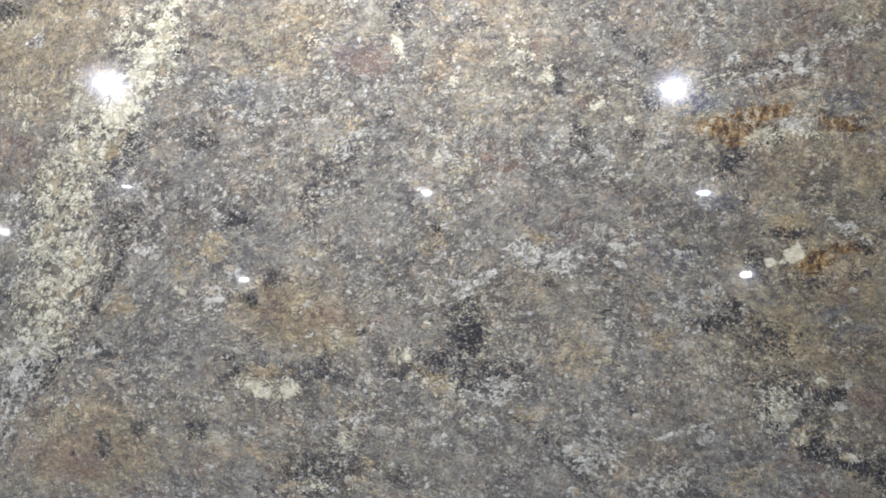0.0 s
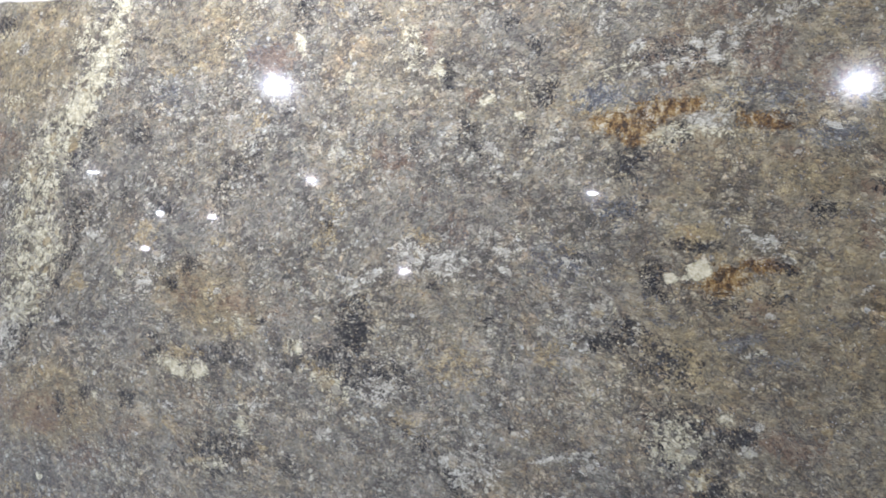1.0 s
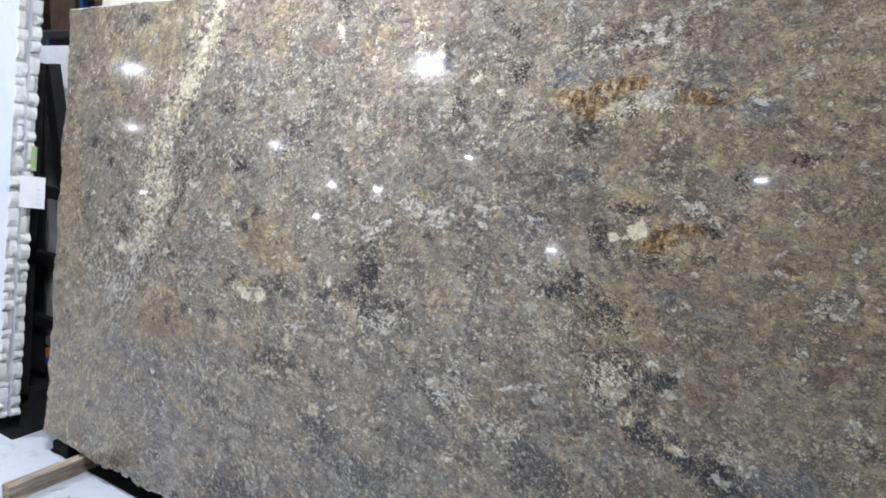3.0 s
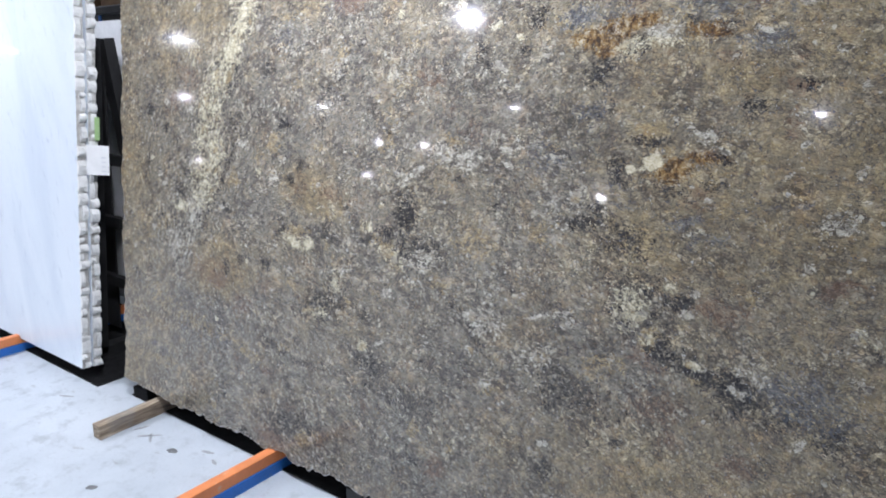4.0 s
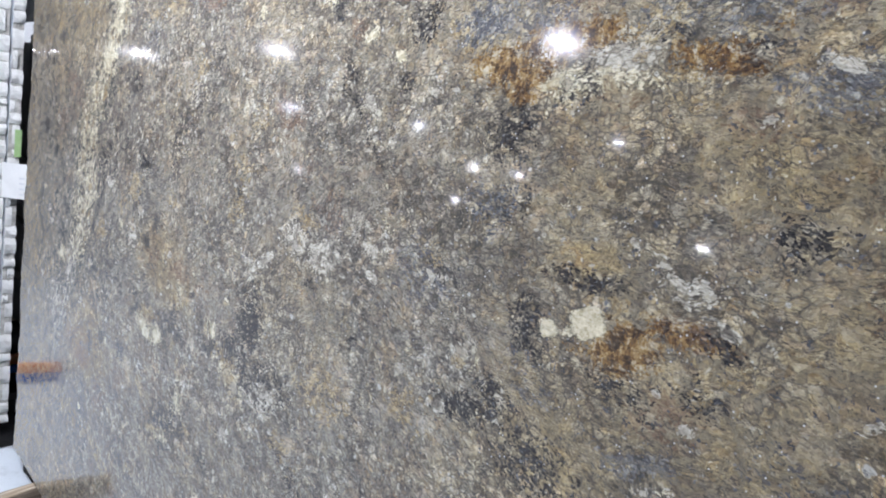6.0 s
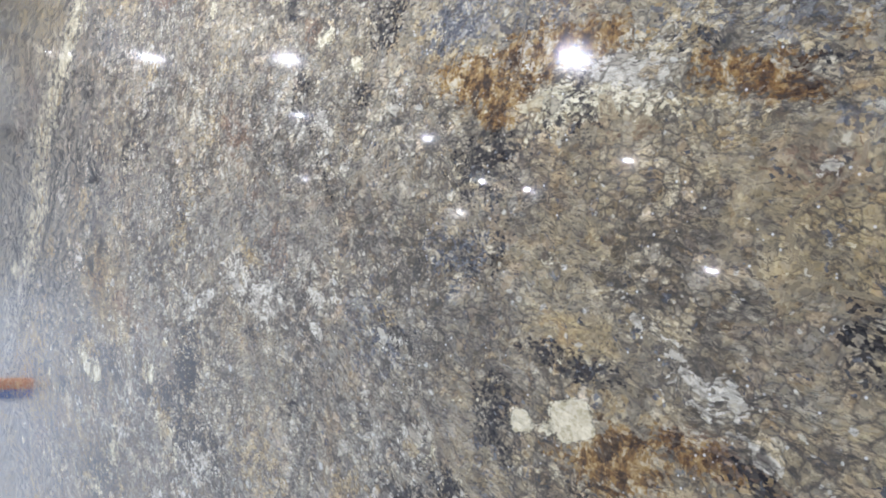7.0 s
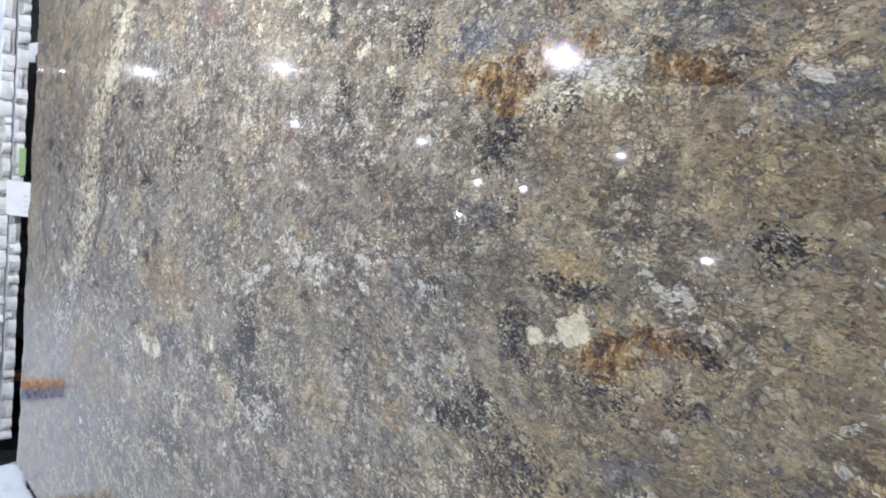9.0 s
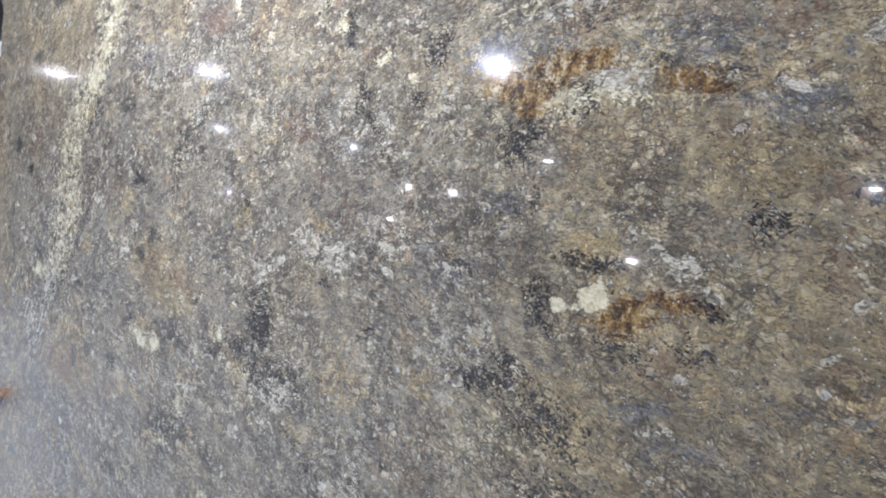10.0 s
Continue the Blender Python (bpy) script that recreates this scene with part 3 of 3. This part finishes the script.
spots("ochre", [
    (0.519, 1.536, 0.044, 0.036, 3, 0.75), (1.108, 1.652, 0.085, 0.031, 12, 0.5), (0.95, 1.146, 0.059, 0.025, 20, 0.5), (1.242, 1.207, 0.035, 0.018, 3, 0.6), (1.328, 0.97, 0.028, 0.056, -69, 0.62),
    (1.159, 0.884, 0.072, 0.021, 15, 0.7), (1.594, 0.88, 0.071, 0.034, -25, 0.72), (1.367, 1.527, 0.054, 0.023, 22, 0.55), (2.225, 1.544, 0.044, 0.027, 4, 0.7), (2.473, 1.586, 0.066, 0.026, 0, 0.5),
    (2.571, 1.589, 0.02, 0.01, 0, 0.75), (2.524, 1.534, 0.051, 0.026, 6, 0.5), (2.47, 1.209, 0.018, 0.013, 15, 0.95), (2.701, 1.158, 0.01, 0.007, 18, 1), (2.519, 0.93, 0.019, 0.015, 9, 1),
])
spots("ochre", [
    (2.481, 0.795, 0.037, 0.031, 15, 0.85), (2.602, 0.702, 0.015, 0.011, 16, 1), (1.256, 0.609, 0.053, 0.018, -2, 0.8), (0.447, 0.433, 0.056, 0.311, 78, 0.45), (0.324, 0.819, 0.087, 0.047, 7, 0.6),
    (0.745, 0.386, 0.097, 0.024, -1, 0.6), (0.899, 0.368, 0.078, 0.026, -12, 0.6), (1.231, 0.105, 0.088, 0.026, 19, 0.5), (1.928, 0.96, 0.072, 0.044, 10, 0.55), (0.322, 0.18, 0.155, 0.036, 3, 0.5),
])
spots("warm", [
    (0.589, 1.694, 0.221, 0.162, 33, 0.7), (1.148, 1.736, 0.236, 0.08, 3, 0.6), (0.698, 0.725, 0.161, 0.083, 3, 0.7), (1.226, 1.036, 0.16, 0.087, -18, 0.8), (2.424, 1.318, 0.067, 0.026, 9, 1),
    (2.646, 1.454, 0.131, 0.066, 0, 0.9), (2.654, 1.202, 0.097, 0.045, 18, 0.6), (0.708, 0.651, 0.209, 0.088, 11, 1),
])
spots("red", [
    (0.685, 0.637, 0.089, 0.05, 20, 0.7), (0.492, 1.436, 0.042, 0.087, 72, 0.5), (1.376, 1.67, 0.086, 0.031, 3, 0.72), (1.799, 1.705, 0.026, 0.033, 0, 0.7), (1.919, 1.599, 0.025, 0.016, 0, 0.6),
    (1.552, 1.816, 0.097, 0.019, 3, 0.6), (2.551, 1.554, 0.046, 0.02, 0, 0.75), (2.75, 1.496, 0.026, 0.015, 0, 0.6), (2.564, 1.252, 0.057, 0.018, 10, 0.7), (2.759, 1.34, 0.015, 0.042, 8, 0.5),
    (2.89, 0.992, 0.04, 0.019, 23, 0.75), (2.646, 0.893, 0.075, 0.034, -7, 0.6), (2.476, 0.742, 0.056, 0.025, -28, 0.6), (0.637, 0.661, 0.178, 0.059, 11, 0.5), (1.022, 0.056, 0.105, 0.044, 1, 0.6),
])
spots("rust", [
    (2.268, 1.53, 0.072, 0.027, -4, 1), (2.363, 1.572, 0.078, 0.024, 11, 1), (2.295, 1.498, 0.028, 0.011, -11, 1), (2.54, 1.557, 0.055, 0.02, 0, 0.8), (2.583, 1.553, 0.029, 0.011, 0, 0.9),
    (2.602, 1.598, 0.015, 0.016, 0, 0.6), (2.49, 1.222, 0.06, 0.025, 20, 1), (2.541, 1.246, 0.049, 0.016, 10, 0.75),
])
spots("blue", [
    (2.221, 1.593, 0.053, 0.028, 22, 0.85), (2.303, 1.601, 0.07, 0.024, 0, 0.6), (2.676, 1.532, 0.052, 0.024, -8, 0.7), (2.546, 1.611, 0.098, 0.029, 0, 0.5), (2.55, 1.596, 0.018, 0.018, 0, 0.6),
    (2.677, 1.533, 0.017, 0.006, -6, 1), (2.711, 1.588, 0.005, 0.016, 0, 0.8), (2.264, 1.365, 0.052, 0.023, 12, 0.6), (2.541, 1.101, 0.051, 0.015, 20, 0.8), (2.597, 1.059, 0.047, 0.016, 22, 0.6),
    (2.735, 1.158, 0.015, 0.004, 21, 1), (2.801, 1.177, 0.015, 0.005, 16, 1), (2.791, 0.741, 0.029, 0.018, 15, 0.95), (2.864, 0.717, 0.11, 0.067, -8, 0.6),
])
spots("block", [
    (2.448, 1.24, 0.023, 0.017, 32, 1), (2.392, 1.218, 0.011, 0.01, 24, 1),
])

# loose grains everywhere
for kind, count, least, most, low in (("white", 130, 0.006, 0.016, 0.45), ("cream", 50, 0.005, 0.011, 0.5), ("dark", 110, 0.006, 0.03, 0.36), ("ochre", 70, 0.01, 0.04, 0.34), ("red", 40, 0.015, 0.06, 0.32), ("blue", 14, 0.02, 0.05, 0.3)):
    for i in range(count):
        size = rng.uniform(least, most)
        u, v = rng.uniform(0, WIDE), rng.uniform(0, HIGH)
        j0, j1, i0, i1 = (int(max(0, q)) for q in ((u - 0.1) / CELL, (u + 0.1) / CELL, (v - 0.1) / CELL, (v + 0.1) / CELL))
        win = (slice(i0, i1), slice(j0, j1))
        turn = rng.uniform(-0.6, 0.8)
        x, y = (WU[win] - u) * math.cos(turn) + (WV[win] - v) * math.sin(turn), (WV[win] - v) * math.cos(turn) - (WU[win] - u) * math.sin(turn)
        MASKS[kind][win] = np.maximum(MASKS[kind][win], rng.uniform(low, low + 0.35) * np.clip(1.5 - np.hypot(x / size / 1.4, y / size), 0, 1))

# broad warm and cool zones
zone = 0.32 * field(0.35, 31) + 0.55 * np.clip((GU - 1.7) / 1.1, 0, 1) - 0.05 + 0.7 * np.clip((0.75 - GU) / 0.7, 0, 1)
MASKS["warm"] = np.clip(np.maximum(MASKS["warm"], zone), 0, 1)

# the grain of the stone follows a slowly turning direction
turn, weight = np.zeros_like(GU), np.zeros_like(GU)
for u, v, deg in ((0.2, 1.6, 55), (0.6, 1.2, 62), (0.4, 0.4, 70), (0.8, 0.5, -35), (1.0, 1.5, 10), (1.25, 1.3, 40), (1.3, 0.9, -15), (1.7, 1.2, 20), (1.6, 0.4, -20),
                  (2.2, 1.7, 14), (2.4, 1.4, -4), (2.9, 1.3, -10), (2.2, 0.9, -15), (2.6, 0.5, -42), (3.2, 0.8, -5), (1.1, 0.2, -35), (2.0, 0.2, -30)):
    w = 1 / (0.02 + (GU - u) ** 2 + (GV - v) ** 2) ** 1.5
    turn, weight = turn + w * deg, weight + w
bearing = turn / weight
lay = np.radians(np.round((turn / weight + 8 * field(0.3, 41)) / 15) * 15)
turn = np.radians(bearing + 55 * field(0.10, 5, 3))
du, dv = np.cos(turn), np.sin(turn)
grainy = rng.uniform(-1, 1, GU.shape) + 1.2 * rng.uniform(-1, 1, (NV // 2 + 1, NU // 2 + 1)).repeat(2, 0).repeat(2, 1)[:NV, :NU]
streak = grainy.copy()
for way in (1, -1):
    x, y = np.meshgrid(np.arange(NU, dtype=float), np.arange(NV, dtype=float))
    for n in range(3):
        i, j = np.clip(y + 0.5, 0, NV - 1).astype(int), np.clip(x + 0.5, 0, NU - 1).astype(int)
        x, y = x + way * du[i, j], y + way * dv[i, j]
        i, j = np.clip(y + 0.5, 0, NV - 1).astype(int), np.clip(x + 0.5, 0, NU - 1).astype(int)
        streak += grainy[i, j] * (1 - n / 4)
# longer bands of the same run
smooth = np.radians(bearing + 18 * field(0.25, 6, 2))
du, dv = np.cos(smooth), np.sin(smooth)
bands = sum(rng.uniform(-1, 1, (NV // n + 1, NU // n + 1)).repeat(n, 0).repeat(n, 1)[:NV, :NU] for n in (2, 3, 4))
long = bands.copy()
for way in (1, -1):
    x, y = np.meshgrid(np.arange(NU, dtype=float), np.arange(NV, dtype=float))
    for n in range(11):
        i, j = np.clip(y + 0.5, 0, NV - 1).astype(int), np.clip(x + 0.5, 0, NU - 1).astype(int)
        x, y = x + 1.3 * way * du[i, j], y + 1.3 * way * dv[i, j]
        long += bands[np.clip(y + 0.5, 0, NV - 1).astype(int), np.clip(x + 0.5, 0, NU - 1).astype(int)]
streak = np.clip(0.5 + 0.15 * streak / streak.std() + 0.15 * long / long.std(), 0, 1)


def slab_outline(depth_u, depth_v):
    """How far the broken rim eats into the slab at each point of the grid."""
    left = 0.010 * field(0.16, 11) + 0.004 * field(0.02, 12)
    low = 0.010 * field(0.10, 13) + 0.006 * field(0.022, 14)
    top = 0.004 * field(0.08, 15)
    u = GU + (1.5 * left - 0.022) * np.clip(1 - GU / depth_u, 0, 1)
    v = GV + low * np.clip(1 - GV / depth_v, 0, 1) + top * np.clip(1 - (HIGH - GV) / depth_v, 0, 1)
    return u, v + 0.055 * (GU / WIDE) * np.clip((GV - 1.62) / 0.21, 0, 1)


SU, SV = slab_outline(0.06, 0.06)
SLAB = pose(-1.6625, 1.571, 0.096, LEAN)
slab = thing("granite_slab", "polished brown and grey granite slab with cream and rust veins, leaning on blocks", "stone slab", SLAB)
me = bpy.data.meshes.new("polished_face")
verts = np.stack([SU, np.zeros_like(SU), SV], -1).reshape(-1, 3).astype(np.float32)
idx = np.arange(NU * NV).reshape(NV, NU)
quads = np.stack([idx[:-1, :-1], idx[:-1, 1:], idx[1:, 1:], idx[1:, :-1]], -1).reshape(-1, 4).astype(np.int32)
me.vertices.add(len(verts))
me.vertices.foreach_set("co", verts.ravel())
me.loops.add(quads.size)
me.loops.foreach_set("vertex_index", quads.ravel())
me.polygons.add(len(quads))
me.polygons.foreach_set("loop_start", np.arange(0, quads.size, 4, dtype=np.int32))
me.update(calc_edges=True)
for name, kinds in (("minerals", ("cream", "white", "rust", "dark")), ("stains", ("ochre", "blue", "warm", "red"))):
    layer = me.color_attributes.new(name, "FLOAT_COLOR", "POINT")
    layer.data.foreach_set("color", np.stack([MASKS[q] for q in kinds], -1).astype(np.float32).ravel())
layer = me.attributes.new("streak", "FLOAT", "POINT")
layer.data.foreach_set("value", streak.astype(np.float32).ravel())
layer = me.attributes.new("lay", "FLOAT", "POINT")
layer.data.foreach_set("value", lay.astype(np.float32).ravel())
me.materials.append(GRANITE)
face = new("polished_face", me)
face.parent = slab


def rim(u, v, outward, name):
    """A broken edge along a line of the face: a chipped lip, then the rough side back to the rear."""
    r = np.random.default_rng(len(u))
    bm = bmesh.new()
    cuts, rows = (0.0, 0.004, 0.012, 0.021, THICK), []
    for a, b in zip(u, v):
        rows.append([bm.verts.new((a + outward[0] * (0.004 * (n > 0) + r.uniform(-0.003, 0.004) * (n > 0)), d, b + outward[1] * (0.004 * (n > 0) + r.uniform(-0.003, 0.004) * (n > 0)))) for n, d in enumerate(cuts)])
    for p, q in zip(rows, rows[1:]):
        for n in range(len(cuts) - 1):
            bm.faces.new((p[n], p[n + 1], q[n + 1], q[n]))
    return part(name, bm, ROUGH_STONE, slab, "pale broken stone edge")


rim(SU[::2, 0], SV[::2, 0], (-1, 0), "broken_edge")
rim(SU[0, ::2], SV[0, ::2], (0, -1), "broken_edge")
rim(SU[-1, ::2], SV[-1, ::2], (0, 1), "broken_edge")
rim(SU[::2, -1], SV[::2, -1], (1, 0), "broken_edge")
part("back_face", box(0.012, WIDE - 0.012, THICK - 0.004, THICK, 0.014, HIGH - 0.012), ROUGH_STONE, slab)


# ---- the other slabs ----
def rough_slab(name, label, wide, high, thick, front, side, m, seed, ground=None, tooth=0.045):
    """A slab with a smooth front and one split side at x = wide, of spurs between drill notches; origin at its lower front edge."""
    ob = thing(name, label, "stone slab", m)
    r = random.Random(seed)
    part("body", box(0.0, wide - 0.022, 0.0, thick, 0.0, high, 0.002), front, ob)
    # the recessed ground of the split; on marble, notch shade is in its colour
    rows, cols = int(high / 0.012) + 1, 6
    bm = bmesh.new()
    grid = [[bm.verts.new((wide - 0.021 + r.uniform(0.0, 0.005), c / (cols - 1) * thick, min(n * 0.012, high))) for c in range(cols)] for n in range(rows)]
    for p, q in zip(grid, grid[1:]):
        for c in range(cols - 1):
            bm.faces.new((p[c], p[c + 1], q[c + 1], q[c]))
    part("split_side", bm, ground or side, ob, "split stone between the spurs, with notch shade painted in on the marble")
    # the spurs: lumps of unlike height and reach, some over the full thickness, some on one lip
    z = r.uniform(0.0, 0.02)
    while z < high - 0.03:
        tall = tooth * r.uniform(0.45, 1.7)
        reach = r.uniform(0.010, 0.026)
        lip = r.random()
        y0, y1 = (0.0, thick) if lip < 0.45 else (0.0, thick * r.uniform(0.4, 0.7)) if lip < 0.8 else (thick * r.uniform(0.3, 0.5), thick)
        bm = box(wide - 0.021, wide - 0.021 + reach, y0, y1, z, min(z + tall, high), 0.0)
        bmesh.ops.subdivide_edges(bm, edges=list(bm.edges), cuts=2, use_grid_fill=True)
        for vert in bm.verts:
            end = abs((vert.co.z - z) / tall - 0.5) * 2
            if vert.co.x > wide - 0.02:
                vert.co.x -= reach * (0.45 * end ** 3 + r.uniform(0.0, 0.25))
            vert.co.z += r.uniform(-0.004, 0.004)
            vert.co.y += r.uniform(-0.0015, 0.0015) if 0.002 < vert.co.y < thick - 0.002 else 0.0
        part("spur", bm, side, ob)
        z += tall + (r.uniform(0.004, 0.012) if r.random() < 0.6 else r.uniform(0.012, 0.026))
    return ob


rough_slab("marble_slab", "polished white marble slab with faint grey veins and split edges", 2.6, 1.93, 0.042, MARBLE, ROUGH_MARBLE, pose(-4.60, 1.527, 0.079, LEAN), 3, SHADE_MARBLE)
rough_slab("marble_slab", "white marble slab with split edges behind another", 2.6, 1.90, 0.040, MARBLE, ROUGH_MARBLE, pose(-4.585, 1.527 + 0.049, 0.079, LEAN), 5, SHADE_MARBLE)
rough_slab("grey_stone_slab", "pale grey stone slab with rough edges on the far side", 1.75, 1.72, 0.03, GREY_STONE, ROUGH_STONE, pose(-3.80, 2.24, 0.10, 3), 9)
rough_slab("cream_stone_slab", "cream stone slab standing behind the granite", 3.0, 1.98, 0.03, CREAM_STONE, ROUGH_STONE, pose(-1.55, 1.571 + 0.05, 0.09, LEAN), 12)

# label and sticker on the marble's split edge
tag = thing("paper_label", "white paper label stuck on the marble edge", "label", pose(-2.0, 1.527, 0.079, LEAN) @ pose(0.012, 0.030, 1.06, 0, 4, -38))
bm = box(0.0, 0.0012, 0.0, 0.100, -0.072, 0.072)
part("sheet", bm, PAPER, tag)
for i in range(4):
    part("line_of_print", box(0.0013, 0.0018, 0.066, 0.086, -0.056 + i * 0.022, -0.049 + i * 0.022), INK, tag, "grey unreadable print")
sticker = thing("green_sticker", "small pale green sticker on the marble edge", "sticker", pose(-2.0, 1.527, 0.079, LEAN))
part("sheet", box(0.0225, 0.0238, 0.066, 0.090, 1.155, 1.265, 0.0), GREEN_TAPE, sticker)


# ---- the racks ----
def rail(name, x, y0, y1, label):
    """A floor rail: blue steel below, a worn orange bearer above."""
    ob = thing(name, label, "rack rail", pose(x, 0, 0), "rack rails")
    part("steel_rail", box(-0.030, 0.020, y0, y1, 0.0, 0.047, 0.003), BLUE, ob, "scuffed blue steel rail")
    part("bearer", box(-0.028, 0.017, y0 - 0.002, y1, 0.048, 0.0955, 0.004), ORANGE, ob, "worn orange painted bearer")
    return ob


for x in (-0.612, -2.74, 1.35):
    rail("rack_rail", x, 1.10, 2.35, "blue steel rack rail with an orange bearer on the concrete floor")


def frame_rack(x0, x1):
    """A black steel frame between two rows of slabs."""
    ob = thing("slab_rack", "black steel A-frame rack holding the slabs", "rack")
    n = 4
    for i in range(n):
        x = x0 + (x1 - x0) * i / (n - 1)
        for sign in (1, -1):
            bm = box(-0.04, 0.04, -0.03, 0.03, 0.0, 1.70, 0.004)
            part("upright", bm, BLACK_STEEL, ob, "", pose(x, 1.96 - sign * 0.2, 0.02, -sign * 5.5))
        part("foot", box(x - 0.04, x + 0.04, 1.60, 2.40, 0.0, 0.06, 0.004), BLACK_STEEL, ob)
    for z in (0.35, 0.70, 1.05):
        part("crossbar", box(x0, x1, 1.93, 1.97, z, z + 0.06, 0.004), BLACK_STEEL, ob)
    # black sheets added in place of the shade between the slab rows
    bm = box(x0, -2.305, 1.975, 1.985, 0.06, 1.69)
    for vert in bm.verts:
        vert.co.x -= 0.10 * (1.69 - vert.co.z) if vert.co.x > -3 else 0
    part("shade_sheet", bm, BLACK_STEEL, ob, "black sheet put in for the shade behind the slabs")
    part("shade_sheet", box(-1.75, x1, 1.975, 1.985, 0.06, 1.62), BLACK_STEEL, ob, "black sheet put in for the shade behind the slabs")
    return ob


frame_rack(-4.4, 1.9)

# thin black sheets on the floor and the rubber block under the slabs
mat = thing("black_floor_sheet", "thin black sheet on the floor under the slabs", "mat")
part("sheet", box(-1.70, 1.8, 1.60, 2.3, 0.0, 0.006), BLACK_MATT, mat)
mat = thing("black_floor_sheet", "thin black sheet on the floor under the marble", "mat")
part("sheet", box(-4.6, -1.925, 1.545, 2.3, 0.0, 0.006), BLACK_MATT, mat)
pad = thing("rubber_block", "black rubber block under the slab corner", "block", pose(-1.63, 1.66, 0.0, 0, 0, 8))
part("body", box(-0.05, 0.05, -0.06, 0.10, 0.0, 0.06, 0.006), BLACK_MATT, pad)

# the timber bearer that sticks out under the slab
block = thing("timber_bearer", "weathered grey timber bearer lying under the granite slab", "timber", pose(-1.425, 1.27, 0, 0, 0, 1))
bm = box(-0.027, 0.024, 0.012, 0.80, 0.0, 0.066)
bmesh.ops.subdivide_edges(bm, edges=[e for e in bm.edges if abs(e.verts[0].co.y - e.verts[1].co.y) > 0.5], cuts=14)
r = random.Random(4)
for vert in bm.verts:
    vert.co.x += r.uniform(-0.0025, 0.0025)
    vert.co.z += r.uniform(-0.002, 0.002) if vert.co.z > 0.03 else 0
bmesh.ops.bevel(bm, geom=[e for e in bm.edges], offset=0.002, segments=1, affect="EDGES")
part("body", bm, TIMBER, block)
for x in (0.35, -3.6):
    copy_thing(block, pose(x, 1.5, 0))

# stains and scuffs on the concrete
def stain(x, y, wide, deep, deg, seed, label):
    """A thin irregular dried spill."""
    r = random.Random(seed)
    bm = bmesh.new()
    ring = []
    for i in range(18):
        a = i * math.tau / 18
        q = 1 + r.uniform(-0.22, 0.22)
        ring.append(bm.verts.new((wide * q * math.cos(a), deep * q * math.sin(a), 0.0)))
    top = bm.faces.new(ring)
    for vert in bmesh.ops.extrude_face_region(bm, geom=[top])["geom"]:
        if isinstance(vert, bmesh.types.BMVert):
            vert.co.z += 0.0012
    ob = part("floor_stain", bm, STAIN if seed < 10 else SCUFF, None, label, pose(x, y, 0.0002, 0, 0, deg))
    return tagged(ob, "", "stain", "", "structure")


SCUFF = mottled("grey_scuff", (0.30, 0.31, 0.325), (0.38, 0.39, 0.41), 60, 0.8)
STAIN = mottled("dried_spill", (0.10, 0.105, 0.11), (0.20, 0.205, 0.21), 60, 0.8)
for n, (x, y, wide, deep, deg) in enumerate(((-1.077, 1.42, 0.024, 0.016, 10), (-1.088, 1.082, 0.022, 0.014, 30), (-2.9, 1.0, 0.03, 0.02, 0))):
    stain(x, y, wide, deep, deg, n, "small dark dried spill on the concrete floor")
for n, (x, y, wide, deep, deg) in enumerate(((-1.27, 1.43, 0.05, 0.007, 40), (-1.25, 1.425, 0.045, 0.006, -35), (-1.36, 1.45, 0.03, 0.006, 70), (-0.95, 1.50, 0.03, 0.008, 15), (-0.86, 1.47, 0.022, 0.007, -20), (-1.95, 1.40, 0.04, 0.006, 25))):
    stain(x, y, wide, deep, deg, 20 + n, "thin grey scuff mark on the concrete floor")


# ---- pallet racking far behind the slabs ----
def racking(m):
    ob = thing("pallet_racking", "dark blue pallet racking with brown cartons behind the slabs", "racking", m)
    for x in (0.0, 2.6, 5.2):
        for y in (0.0, 0.9):
            part("post", box(x - 0.04, x + 0.04, y - 0.04, y + 0.04, 0.0, 4.2, 0.004), BLUE, ob)
    for z in (1.2, 2.4, 3.6):
        for y in (0.0, 0.9):
            part("beam", box(0.04, 5.16, y - 0.02, y + 0.02, z, z + 0.1, 0.004), BLACK_STEEL, ob)
        part("deck", box(0.04, 5.16, 0.03, 0.87, z + 0.101, z + 0.12), ALUMINIUM, ob)
    return ob


racking(pose(-11.4, 6.0, 0))
racking(pose(-6.0, 6.0, 0))
r = random.Random(8)
for n in range(18):
    x, z = -11.2 + (n % 9) * 1.18, (1.32, 2.52)[n // 9]
    carton = thing("carton", "brown cardboard carton on the racking", "box", pose(x + r.uniform(0, 0.2), 6.12, z), "cartons")
    w, h = r.uniform(0.5, 0.8), r.uniform(0.4, 0.8)
    part("body", box(0.0, w, 0.0, 0.6, 0.0, h, 0.01), BOX_BROWN, carton)
    part("tape", box(w / 2 - 0.03, w / 2 + 0.03, -0.002, 0.602, h - 0.12, h + 0.002), PAPER, carton, "pale packing tape")
